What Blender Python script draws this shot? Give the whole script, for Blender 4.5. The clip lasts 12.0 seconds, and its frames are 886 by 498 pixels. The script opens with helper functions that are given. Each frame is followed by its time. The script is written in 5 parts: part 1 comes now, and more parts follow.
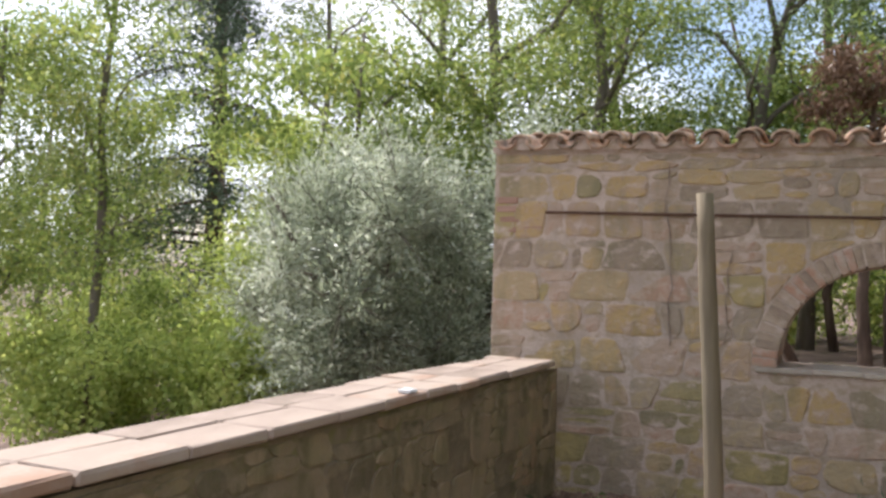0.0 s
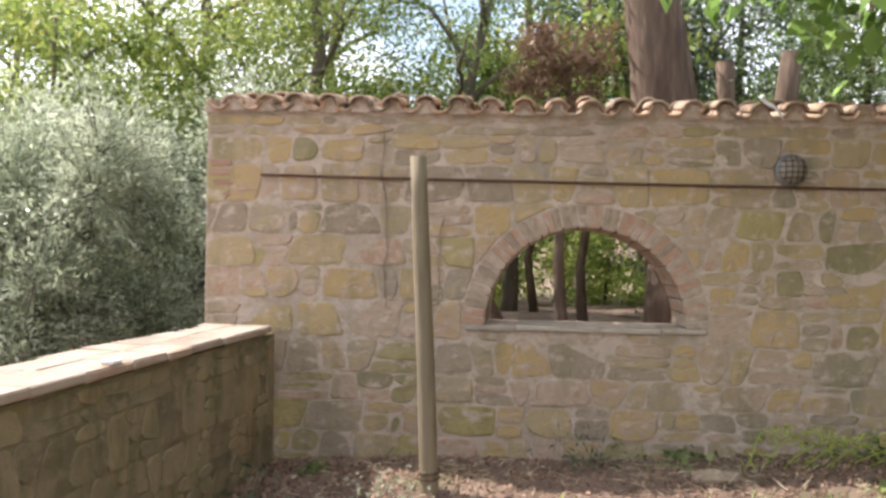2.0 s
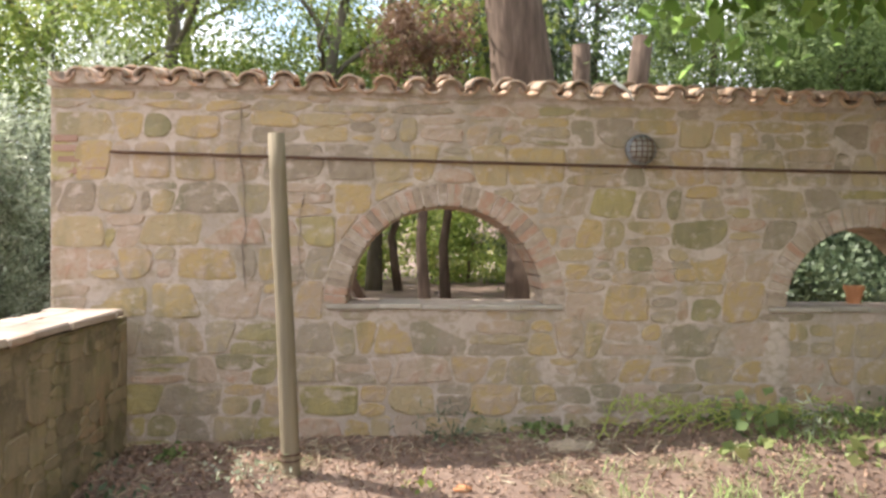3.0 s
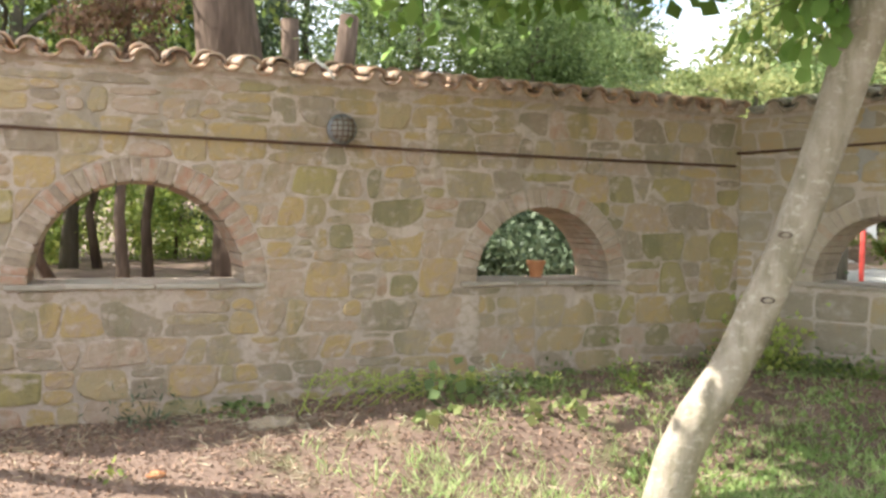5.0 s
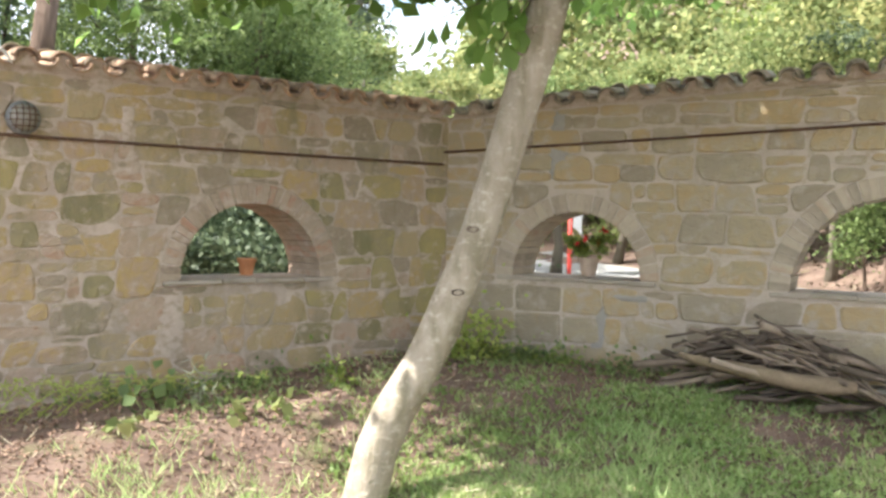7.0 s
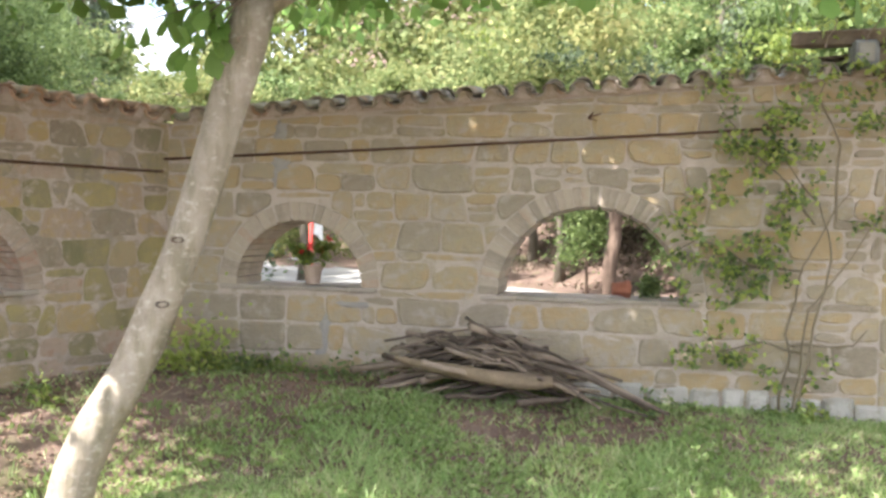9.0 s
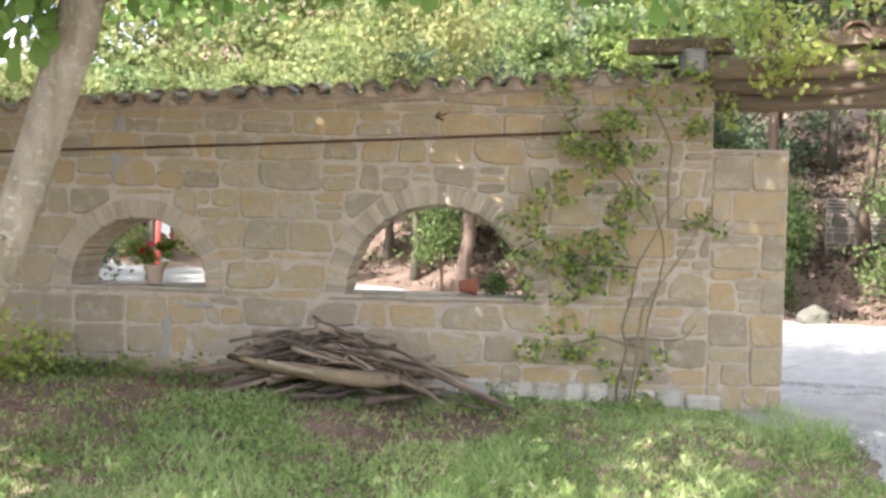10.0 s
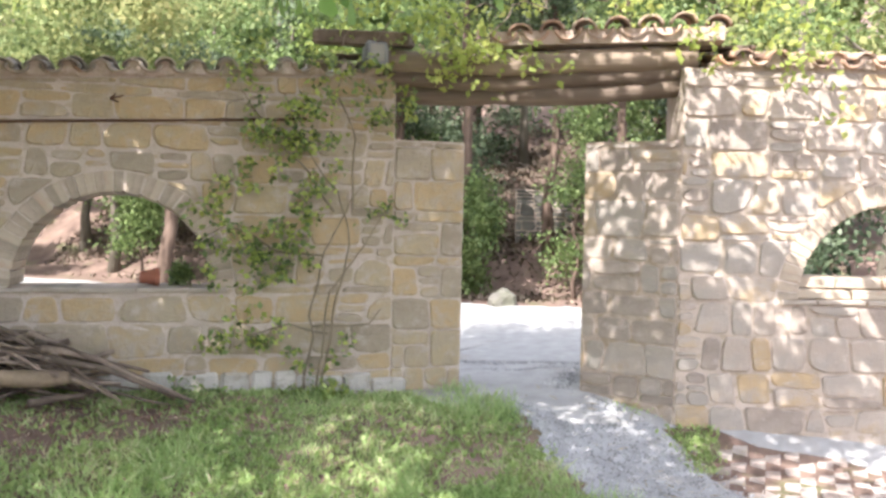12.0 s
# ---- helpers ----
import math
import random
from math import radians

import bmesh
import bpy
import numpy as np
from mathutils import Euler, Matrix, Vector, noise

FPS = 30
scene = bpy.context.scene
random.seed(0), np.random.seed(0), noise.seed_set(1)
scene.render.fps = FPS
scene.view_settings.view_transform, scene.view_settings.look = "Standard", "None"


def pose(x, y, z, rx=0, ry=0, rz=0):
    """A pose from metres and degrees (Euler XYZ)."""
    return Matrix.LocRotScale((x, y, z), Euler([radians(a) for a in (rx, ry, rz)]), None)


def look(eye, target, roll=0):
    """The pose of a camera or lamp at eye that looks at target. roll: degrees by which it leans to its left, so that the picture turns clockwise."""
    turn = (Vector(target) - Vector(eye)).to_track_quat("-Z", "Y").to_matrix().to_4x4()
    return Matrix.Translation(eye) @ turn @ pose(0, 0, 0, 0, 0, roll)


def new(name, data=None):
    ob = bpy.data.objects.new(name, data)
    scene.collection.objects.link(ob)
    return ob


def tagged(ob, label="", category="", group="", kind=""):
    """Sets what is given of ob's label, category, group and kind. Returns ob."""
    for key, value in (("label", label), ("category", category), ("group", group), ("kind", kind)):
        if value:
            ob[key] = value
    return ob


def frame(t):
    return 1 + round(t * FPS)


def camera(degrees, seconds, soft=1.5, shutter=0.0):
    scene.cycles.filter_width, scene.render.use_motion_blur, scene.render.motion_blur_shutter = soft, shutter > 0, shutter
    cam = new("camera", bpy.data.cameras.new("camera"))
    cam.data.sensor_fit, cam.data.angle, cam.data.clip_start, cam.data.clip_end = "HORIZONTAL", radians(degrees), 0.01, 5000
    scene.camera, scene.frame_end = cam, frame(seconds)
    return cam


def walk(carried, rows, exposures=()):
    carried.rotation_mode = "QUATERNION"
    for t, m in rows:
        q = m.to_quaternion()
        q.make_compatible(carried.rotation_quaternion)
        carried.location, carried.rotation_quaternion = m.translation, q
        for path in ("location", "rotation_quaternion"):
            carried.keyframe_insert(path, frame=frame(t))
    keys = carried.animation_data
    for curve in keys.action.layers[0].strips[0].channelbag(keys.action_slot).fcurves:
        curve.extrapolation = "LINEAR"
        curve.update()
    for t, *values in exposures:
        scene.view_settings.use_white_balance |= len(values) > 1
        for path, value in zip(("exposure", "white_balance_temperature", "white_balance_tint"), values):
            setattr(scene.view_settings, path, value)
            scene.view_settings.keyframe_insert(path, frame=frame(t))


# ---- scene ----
cam = camera(51.5, 12.0, soft=2.9)
PATH = [
    (0, (0.871, -0.108, 1.573), (0.105, 1.738, 1.616), 1.6),
    (0.5, (0.859, -0.064, 1.562), (0.243, 1.838, 1.593), 1.7),
    (1, (0.846, -0.026, 1.543), (0.381, 1.919, 1.565), 1.6),
    (1.5, (0.849, -0.008, 1.529), (0.528, 1.966, 1.54), 1.3),
    (2, (0.863, -0.02, 1.519), (0.686, 1.972, 1.513), 1.0),
    (2.5, (0.881, -0.023, 1.512), (0.849, 1.976, 1.487), 0.7),
    (3, (0.896, -0.006, 1.507), (1.011, 1.99, 1.462), 0.6),
    (3.2, (0.904, -0.006, 1.507), (1.079, 1.985, 1.453), 0.5),
    (4.8, (0.988, -0.036, 1.531), (1.638, 1.854, 1.442), 1.0),
    (5, (1.006, -0.05, 1.532), (1.716, 1.818, 1.441), 1.2),
    (5.5, (1.069, -0.079, 1.533), (1.919, 1.729, 1.443), 1.3),
    (6, (1.148, -0.084, 1.521), (2.125, 1.659, 1.434), 1.3),
    (6.5, (1.241, -0.096, 1.514), (2.326, 1.582, 1.43), 1.4),
    (6.7, (1.267, -0.114, 1.515), (2.394, 1.536, 1.431), 1.3),
    (8.3, (1.417, -0.305, 1.554), (2.855, 1.083, 1.489), 1.3),
    (8.5, (1.429, -0.342, 1.556), (2.903, 1.008, 1.492), 1.2),
    (9, (1.474, -0.427, 1.559), (3.036, 0.82, 1.497), 1.1),
    (9.5, (1.506, -0.478, 1.554), (3.157, 0.649, 1.494), 1.2),
    (10, (1.541, -0.508, 1.558), (3.274, 0.489, 1.499), 1.3),
    (10.5, (1.564, -0.561, 1.557), (3.367, 0.303, 1.5), 1.3),
    (11, (1.594, -0.628, 1.556), (3.456, 0.099, 1.497), 1.1),
    (11.5, (1.61, -0.706, 1.553), (3.521, -0.12, 1.491), 1.2),
    (12, (1.639, -0.774, 1.551), (3.59, -0.338, 1.483), 1.3),
]
walk(cam, [(t, look(eye, target, roll)) for t, eye, target, roll in PATH], [(0, 0.84, 6350, 15), (1.0, 1.0, 6450, 14), (2.2, 1.42, 6700, 13), (5.5, 1.8, 6600, 8), (8.5, 1.99, 6400, 13), (10.5, 2.02, 6350, 15), (12, 1.86, 6250, 16)])

# ---- world, sun, exposure ----
SUN_AZ = math.atan2(0.33, -0.94)       # the way towards the sun on the plan
SUN_EL = radians(46)
SUN_WAY = Vector((math.cos(SUN_AZ) * math.cos(SUN_EL), math.sin(SUN_AZ) * math.cos(SUN_EL), math.sin(SUN_EL)))
world = bpy.data.worlds.new("sky")
scene.world = world
world.use_nodes = True
wn, wl = world.node_tree.nodes, world.node_tree.links
sky = wn.new("ShaderNodeTexSky")
sky.sky_type = "NISHITA"
sky.sun_disc = False
sky.sun_elevation = SUN_EL
sky.sun_rotation = math.pi / 2 - SUN_AZ
sky.dust_density = 2.0
wco = wn.new("ShaderNodeTexCoord")
cloud = wn.new("ShaderNodeTexNoise")
cloud.inputs["Scale"].default_value = 3.2
cloud.inputs["Detail"].default_value = 6
ramp = wn.new("ShaderNodeValToRGB")
ramp.color_ramp.elements[0].position, ramp.color_ramp.elements[1].position = 0.40, 0.56
mix = wn.new("ShaderNodeMix")
mix.data_type = "RGBA"
mix.inputs["B"].default_value = (7.4, 7.7, 8.4, 1)
wl.new(wco.outputs["Generated"], cloud.inputs["Vector"])
wl.new(cloud.outputs["Fac"], ramp.inputs["Fac"])
wl.new(ramp.outputs["Color"], mix.inputs["Factor"])
wl.new(sky.outputs["Color"], mix.inputs["A"])
wl.new(mix.outputs["Result"], wn["Background"].inputs["Color"])
wn["Background"].inputs["Strength"].default_value = 0.125
sun = new("sun", bpy.data.lights.new("sun", "SUN"))
sun.data.energy, sun.data.angle, sun.data.color = 3.8, radians(0.5), (1.0, 0.965, 0.91)
sun.matrix_world = look(SUN_WAY * 50, (0, 0, 0))


# ---- materials ----
def material(name, colours, scale=6.0, rough=0.85, bump=0.3, fine=60.0, by="", spread=0.5, metal=0.0, through_light=0.0, blotch=None, stretch=(1, 1, 1), smear=None, vary=1.0):
    """Grain at two scales over a ramp of colours; by: a random value per object or per island shifts the ramp."""
    m = bpy.data.materials.new(name)
    m.use_nodes = True
    n, l = m.node_tree.nodes, m.node_tree.links
    b = n["Principled BSDF"]
    b.inputs["Roughness"].default_value, b.inputs["Metallic"].default_value = rough, metal
    b.inputs["Specular IOR Level"].default_value = 0.3
    co = n.new("ShaderNodeTexCoord")
    mp = n.new("ShaderNodeMapping")
    mp.inputs["Scale"].default_value = stretch
    l.new(co.outputs["Object"], mp.inputs["Vector"])
    big, small = n.new("ShaderNodeTexNoise"), n.new("ShaderNodeTexNoise")
    big.inputs["Scale"].default_value, big.inputs["Detail"].default_value = scale, 5
    small.inputs["Scale"].default_value, small.inputs["Detail"].default_value = fine, 4
    l.new(mp.outputs["Vector"], big.inputs["Vector"])
    l.new(mp.outputs["Vector"], small.inputs["Vector"])
    add = n.new("ShaderNodeMath")
    add.operation = "MULTIPLY_ADD"
    add.inputs[1].default_value = 0.35
    l.new(small.outputs["Fac"], add.inputs[0])
    sub = n.new("ShaderNodeMath")
    sub.operation = "MULTIPLY_ADD"
    sub.inputs[1].default_value = 1.3
    sub.inputs[2].default_value = -0.33
    l.new(big.outputs["Fac"], sub.inputs[0])
    l.new(sub.outputs[0], add.inputs[2])
    value = add.outputs[0]
    if vary < 1:
        calm = n.new("ShaderNodeMath")
        calm.operation = "MULTIPLY_ADD"
        calm.inputs[1].default_value, calm.inputs[2].default_value = vary, 0.5 * (1 - vary)
        l.new(value, calm.inputs[0])
        value = calm.outputs[0]
    if by:
        r = n.new("ShaderNodeObjectInfo" if by == "object" else "ShaderNodeNewGeometry")
        sh = n.new("ShaderNodeMath")
        sh.operation = "MULTIPLY_ADD"
        sh.inputs[1].default_value = spread * 2
        l.new(r.outputs["Random" if by == "object" else "Random Per Island"], sh.inputs[0])
        ad = n.new("ShaderNodeMath")
        ad.operation = "SUBTRACT"
        ad.inputs[1].default_value = spread
        l.new(sh.outputs[0], ad.inputs[0])
        l.new(value, sh.inputs[2])
        value = ad.outputs[0]
    rp = n.new("ShaderNodeValToRGB")
    while len(rp.color_ramp.elements) < len(colours):
        rp.color_ramp.elements.new(0.5)
    for i, c in enumerate(colours):
        rp.color_ramp.elements[i].position = i / max(1, len(colours) - 1)
        rp.color_ramp.elements[i].color = (*c, 1)
    l.new(value, rp.inputs["Fac"])
    colour = rp.outputs["Color"]
    for layer, rise in ((blotch, 0.25), (smear, 1.4)):
        if not layer:
            continue
        tint, size, low, high = layer
        bn = n.new("ShaderNodeTexNoise")
        bn.inputs["Scale"].default_value, bn.inputs["Detail"].default_value = size, 6
        bn.inputs["Roughness"].default_value = 0.62
        geo = n.new("ShaderNodeNewGeometry")
        st = n.new("ShaderNodeMapping")
        st.inputs["Scale"].default_value = (1, 1, rise)
        l.new(geo.outputs["Position"], st.inputs["Vector"])
        l.new(st.outputs["Vector"], bn.inputs["Vector"])
        br = n.new("ShaderNodeMapRange")
        br.inputs["From Min"].default_value, br.inputs["From Max"].default_value = low, high
        br.inputs["To Max"].default_value = 0.85
        l.new(bn.outputs["Fac"], br.inputs["Value"])
        mx = n.new("ShaderNodeMix")
        mx.data_type = "RGBA"
        mx.inputs["B"].default_value = (*tint, 1)
        l.new(br.outputs["Result"], mx.inputs["Factor"])
        l.new(colour, mx.inputs["A"])
        colour = mx.outputs["Result"]
    l.new(colour, b.inputs["Base Color"])
    if bump:
        bp = n.new("ShaderNodeBump")
        bp.inputs["Strength"].default_value, bp.inputs["Distance"].default_value = bump, 0.02
        l.new(add.outputs[0], bp.inputs["Height"])
        l.new(bp.outputs["Normal"], b.inputs["Normal"])
    if through_light:
        tr, ms = n.new("ShaderNodeBsdfTranslucent"), n.new("ShaderNodeMixShader")
        ms.inputs["Fac"].default_value = through_light
        l.new(colour, tr.inputs["Color"])
        l.new(b.outputs["BSDF"], ms.inputs[1])
        l.new(tr.outputs["BSDF"], ms.inputs[2])
        l.new(ms.outputs["Shader"], n["Material Output"].inputs["Surface"])
    return m


def leafy(name, colours, light=0.4, rough=0.5):
    return material(name, colours, scale=1.2, fine=9.0, rough=rough, bump=0, by="island", spread=0.35, through_light=light)


LIME = (0.47, 0.375, 0.305)
MORTAR = material("mortar", [(0.32, 0.255, 0.20), (0.46, 0.37, 0.30), (0.57, 0.465, 0.385)], 3.0, 0.95, 1.0, 45, blotch=((0.20, 0.175, 0.125), 2.6, 0.52, 0.72), smear=((0.32, 0.255, 0.175), 13.0, 0.48, 0.62))
STONE = material("rubble_stone", [(0.255, 0.20, 0.145), (0.29, 0.228, 0.16), (0.30, 0.243, 0.18), (0.335, 0.265, 0.175), (0.36, 0.28, 0.16), (0.37, 0.28, 0.165), (0.40, 0.285, 0.13), (0.38, 0.275, 0.175), (0.37, 0.28, 0.205), (0.41, 0.31, 0.23), (0.37, 0.24, 0.165)], 11, 0.9, 1.0, 55, "object", 0.46, blotch=((0.20, 0.18, 0.10), 3.2, 0.53, 0.72), smear=(LIME, 7.5, 0.55, 0.66), vary=0.55)
GREEN_STONE = material("lichened_stone", [(0.21, 0.18, 0.115), (0.27, 0.225, 0.125), (0.34, 0.275, 0.12), (0.29, 0.24, 0.135), (0.37, 0.29, 0.13)], 9, 0.92, 1.0, 55, "object", 0.42, blotch=((0.17, 0.155, 0.075), 4.0, 0.50, 0.70), smear=(LIME, 6.5, 0.55, 0.66), vary=0.6)
BLOCK = material("cut_stone", [(0.255, 0.21, 0.152), (0.295, 0.243, 0.175), (0.32, 0.268, 0.195), (0.345, 0.285, 0.195), (0.37, 0.30, 0.19), (0.405, 0.295, 0.16), (0.38, 0.305, 0.20), (0.38, 0.32, 0.245)], 8, 0.9, 1.0, 50, "object", 0.42, blotch=((0.40, 0.275, 0.13), 4.5, 0.57, 0.76), smear=((0.42, 0.355, 0.285), 6.5, 0.53, 0.66), vary=0.65)
ROSY_BLOCK = material("rosy_cut_stone", [(0.24, 0.20, 0.165), (0.33, 0.275, 0.225), (0.39, 0.325, 0.265), (0.33, 0.295, 0.25), (0.41, 0.35, 0.29), (0.42, 0.31, 0.18), (0.36, 0.315, 0.265)], 5, 0.9, 0.9, 70, "object", 0.42, blotch=((0.28, 0.25, 0.21), 3.0, 0.58, 0.78), smear=((0.48, 0.40, 0.335), 6.0, 0.58, 0.69), vary=0.5)
PALE_MORTAR = material("pale_mortar", [(0.36, 0.30, 0.243), (0.48, 0.40, 0.328), (0.575, 0.487, 0.405)], 3.0, 0.95, 1.0, 45, blotch=((0.27, 0.23, 0.17), 2.6, 0.54, 0.74), smear=((0.37, 0.30, 0.21), 12.0, 0.52, 0.66))
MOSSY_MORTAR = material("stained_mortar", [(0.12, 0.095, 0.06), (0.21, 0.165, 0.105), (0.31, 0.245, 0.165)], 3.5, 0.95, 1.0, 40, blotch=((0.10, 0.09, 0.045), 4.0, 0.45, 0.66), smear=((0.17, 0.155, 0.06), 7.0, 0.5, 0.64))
# grey stone set below its natural tone: woodland shade put into the colour
SHADED_GREY = material("shaded_grey_stone", [(0.09, 0.082, 0.066), (0.15, 0.138, 0.115), (0.21, 0.195, 0.165)], 4, 0.92, 0.8, 60, "object", 0.4, blotch=((0.12, 0.13, 0.08), 2.0, 0.5, 0.7))
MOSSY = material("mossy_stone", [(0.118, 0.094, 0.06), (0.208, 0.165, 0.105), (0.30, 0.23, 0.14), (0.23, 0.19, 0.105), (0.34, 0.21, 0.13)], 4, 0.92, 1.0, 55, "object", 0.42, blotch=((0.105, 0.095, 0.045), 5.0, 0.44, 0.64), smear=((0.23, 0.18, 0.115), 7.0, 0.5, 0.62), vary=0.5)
BRICK = material("old_brick", [(0.25, 0.19, 0.14), (0.33, 0.255, 0.185), (0.385, 0.305, 0.23), (0.37, 0.21, 0.14), (0.34, 0.275, 0.205)], 8, 0.9, 0.5, 80, "object", 0.4, smear=(LIME, 7.0, 0.52, 0.66))
PALE_BRICK = material("pale_brick", [(0.279, 0.237, 0.18), (0.391, 0.319, 0.243), (0.446, 0.373, 0.279), (0.419, 0.3, 0.216)], 8, 0.9, 0.35, 80, "object", 0.4)
TILE = material("terracotta_tile", [(0.146, 0.11, 0.085), (0.403, 0.256, 0.171), (0.512, 0.342, 0.232), (0.366, 0.293, 0.232), (0.561, 0.342, 0.195)], 9, 0.88, 0.4, 60, "object", 0.38, blotch=((0.16, 0.14, 0.11), 7.0, 0.48, 0.66))
GREY_TILE = material("weathered_tile", [(0.12, 0.10, 0.08), (0.27, 0.23, 0.18), (0.36, 0.30, 0.23), (0.30, 0.27, 0.22), (0.42, 0.26, 0.16)], 9, 0.88, 0.4, 60, "object", 0.36, blotch=((0.14, 0.13, 0.10), 6.0, 0.5, 0.7))
COPING = material("coping_stone", [(0.227, 0.176, 0.137), (0.336, 0.264, 0.213), (0.378, 0.304, 0.243), (0.336, 0.216, 0.152)], 3, 0.9, 0.4, 50, "object", 0.35)
SILL = material("sill_slate", [(0.26, 0.22, 0.17), (0.36, 0.31, 0.25), (0.42, 0.36, 0.29)], 4, 0.9, 0.4, 50, "object", 0.3)
WOOD = material("weathered_wood", [(0.107, 0.088, 0.059), (0.197, 0.16, 0.104), (0.279, 0.224, 0.148)], 5, 0.85, 0.5, 40, stretch=(1, 1, 0.08))
BEAM = material("old_beam_wood", [(0.05, 0.038, 0.029), (0.165, 0.125, 0.092), (0.36, 0.28, 0.205)], 6, 0.88, 1.0, 35, stretch=(1, 0.07, 1))
BRANCH = material("dead_branch", [(0.07, 0.054, 0.042), (0.165, 0.125, 0.094), (0.34, 0.265, 0.2)], 5, 0.9, 0.5, 50, "object", 0.4)
PALE_BEAM = material("pale_beam_wood", [(0.11, 0.085, 0.06), (0.27, 0.21, 0.15), (0.43, 0.345, 0.26)], 6, 0.88, 1.0, 35, stretch=(1, 0.07, 1))
PALE_BARK = material("pale_smooth_bark", [(0.225, 0.186, 0.138), (0.355, 0.30, 0.236), (0.455, 0.392, 0.318)], 4.5, 0.85, 1.0, 38, blotch=((0.215, 0.185, 0.125), 9.0, 0.46, 0.62), smear=((0.47, 0.41, 0.335), 16.0, 0.54, 0.66))
BARK = material("rough_bark", [(0.035, 0.025, 0.018), (0.12, 0.082, 0.06), (0.25, 0.18, 0.135)], 9, 0.95, 1.0, 30, stretch=(1, 1, 0.18))
GREY_BARK = material("grey_bark", [(0.07, 0.06, 0.045), (0.14, 0.12, 0.09), (0.22, 0.19, 0.15)], 5, 0.95, 0.8, 25, stretch=(1, 1, 0.25))
SOIL = material("garden_soil", [(0.065, 0.043, 0.033), (0.142, 0.095, 0.074), (0.22, 0.153, 0.117), (0.334, 0.241, 0.191)], 2.0, 0.97, 0.9, 34, blotch=((0.10, 0.13, 0.04), 1.3, 0.56, 0.72))
LITTER = material("leaf_litter", [(0.117, 0.072, 0.052), (0.26, 0.169, 0.117), (0.416, 0.273, 0.195)], 12, 0.95, 0.4, 90, "island", 0.4)
GRAVEL = material("pale_gravel", [(0.22, 0.218, 0.216), (0.33, 0.328, 0.324), (0.45, 0.445, 0.435)], 5, 0.95, 0.8, 90, blotch=((0.28, 0.24, 0.18), 1.4, 0.58, 0.75))
DRIVE = material("sunny_gravel", [(0.26, 0.251, 0.237), (0.353, 0.344, 0.326), (0.446, 0.432, 0.409)], 5, 0.95, 0.8, 90, blotch=((0.30, 0.26, 0.21), 1.1, 0.56, 0.75))
RUST = material("rusty_iron", [(0.05, 0.03, 0.022), (0.11, 0.06, 0.04), (0.18, 0.10, 0.06)], 12, 0.8, 0.3, 70, metal=0.3)
IRON = material("grey_painted_metal", [(0.12, 0.12, 0.12), (0.22, 0.22, 0.21), (0.32, 0.31, 0.29)], 12, 0.55, 0.2, 70, metal=0.4)
GLASS = material("frosted_lamp_glass", [(0.221, 0.202, 0.169), (0.338, 0.312, 0.26)], 8, 0.25, 0.05, 60)
POT = material("terracotta_pot", [(0.36, 0.16, 0.08), (0.50, 0.22, 0.10), (0.58, 0.30, 0.17)], 7, 0.85, 0.2, 60)
DARK_POT = material("red_brown_pot", [(0.20, 0.075, 0.045), (0.29, 0.11, 0.065), (0.34, 0.16, 0.10)], 7, 0.8, 0.2, 60)
OLD_POT = material("bleached_clay_pot", [(0.34, 0.26, 0.20), (0.46, 0.35, 0.27), (0.52, 0.43, 0.35)], 7, 0.88, 0.2, 60)
RED = material("red_paint", [(0.50, 0.06, 0.05), (0.62, 0.09, 0.07)], 6, 0.5, 0.1, 40)
WHITE = material("white_cloth", [(0.62, 0.62, 0.60), (0.78, 0.78, 0.76)], 6, 0.8, 0.1, 40)
LEAF_OLIVE = leafy("olive_leaves", [(0.2, 0.235, 0.145), (0.33, 0.375, 0.25), (0.50, 0.545, 0.405), (0.74, 0.775, 0.64)], 0.5, 0.35)
LEAF_LIME = leafy("lime_leaves", [(0.103, 0.155, 0.041), (0.215, 0.29, 0.076), (0.333, 0.405, 0.11), (0.453, 0.437, 0.123)], 0.5)
LEAF_MID = leafy("green_leaves", [(0.076, 0.115, 0.042), (0.149, 0.21, 0.076), (0.235, 0.314, 0.111), (0.334, 0.401, 0.165)], 0.45)
LEAF_DARK = leafy("dark_leaves", [(0.049, 0.071, 0.038), (0.089, 0.128, 0.067), (0.158, 0.202, 0.113), (0.233, 0.277, 0.167)], 0.3)
LEAF_NEEDLE = leafy("conifer_needles", [(0.045, 0.068, 0.038), (0.090, 0.128, 0.075), (0.165, 0.210, 0.128)], 0.2)
LEAF_DRY = leafy("dead_leaves", [(0.12, 0.07, 0.042), (0.22, 0.13, 0.08), (0.31, 0.205, 0.13)], 0.3)
LEAF_WALNUT = leafy("broad_leaves", [(0.128, 0.216, 0.052), (0.232, 0.383, 0.101), (0.38, 0.554, 0.163)], 0.6, 0.4)
LEAF_HILL = material("sunny_hill_leaves", [(0.075, 0.11, 0.038), (0.155, 0.205, 0.07), (0.25, 0.29, 0.112), (0.37, 0.375, 0.15), (0.45, 0.40, 0.18)], 0.55, 0.7, 0, 6.0, "island", 0.24, through_light=0.45)
GRASS = leafy("grass_blades", [(0.22, 0.33, 0.11), (0.36, 0.51, 0.19), (0.49, 0.62, 0.27), (0.74, 0.68, 0.42)], 0.45, 0.6)
BUSH = leafy("bright_bush_leaves", [(0.25, 0.33, 0.08), (0.42, 0.5, 0.13), (0.56, 0.58, 0.18)], 0.5)
CLOVER = leafy("clover_leaves", [(0.19, 0.28, 0.09), (0.32, 0.42, 0.15), (0.45, 0.54, 0.22)], 0.5)
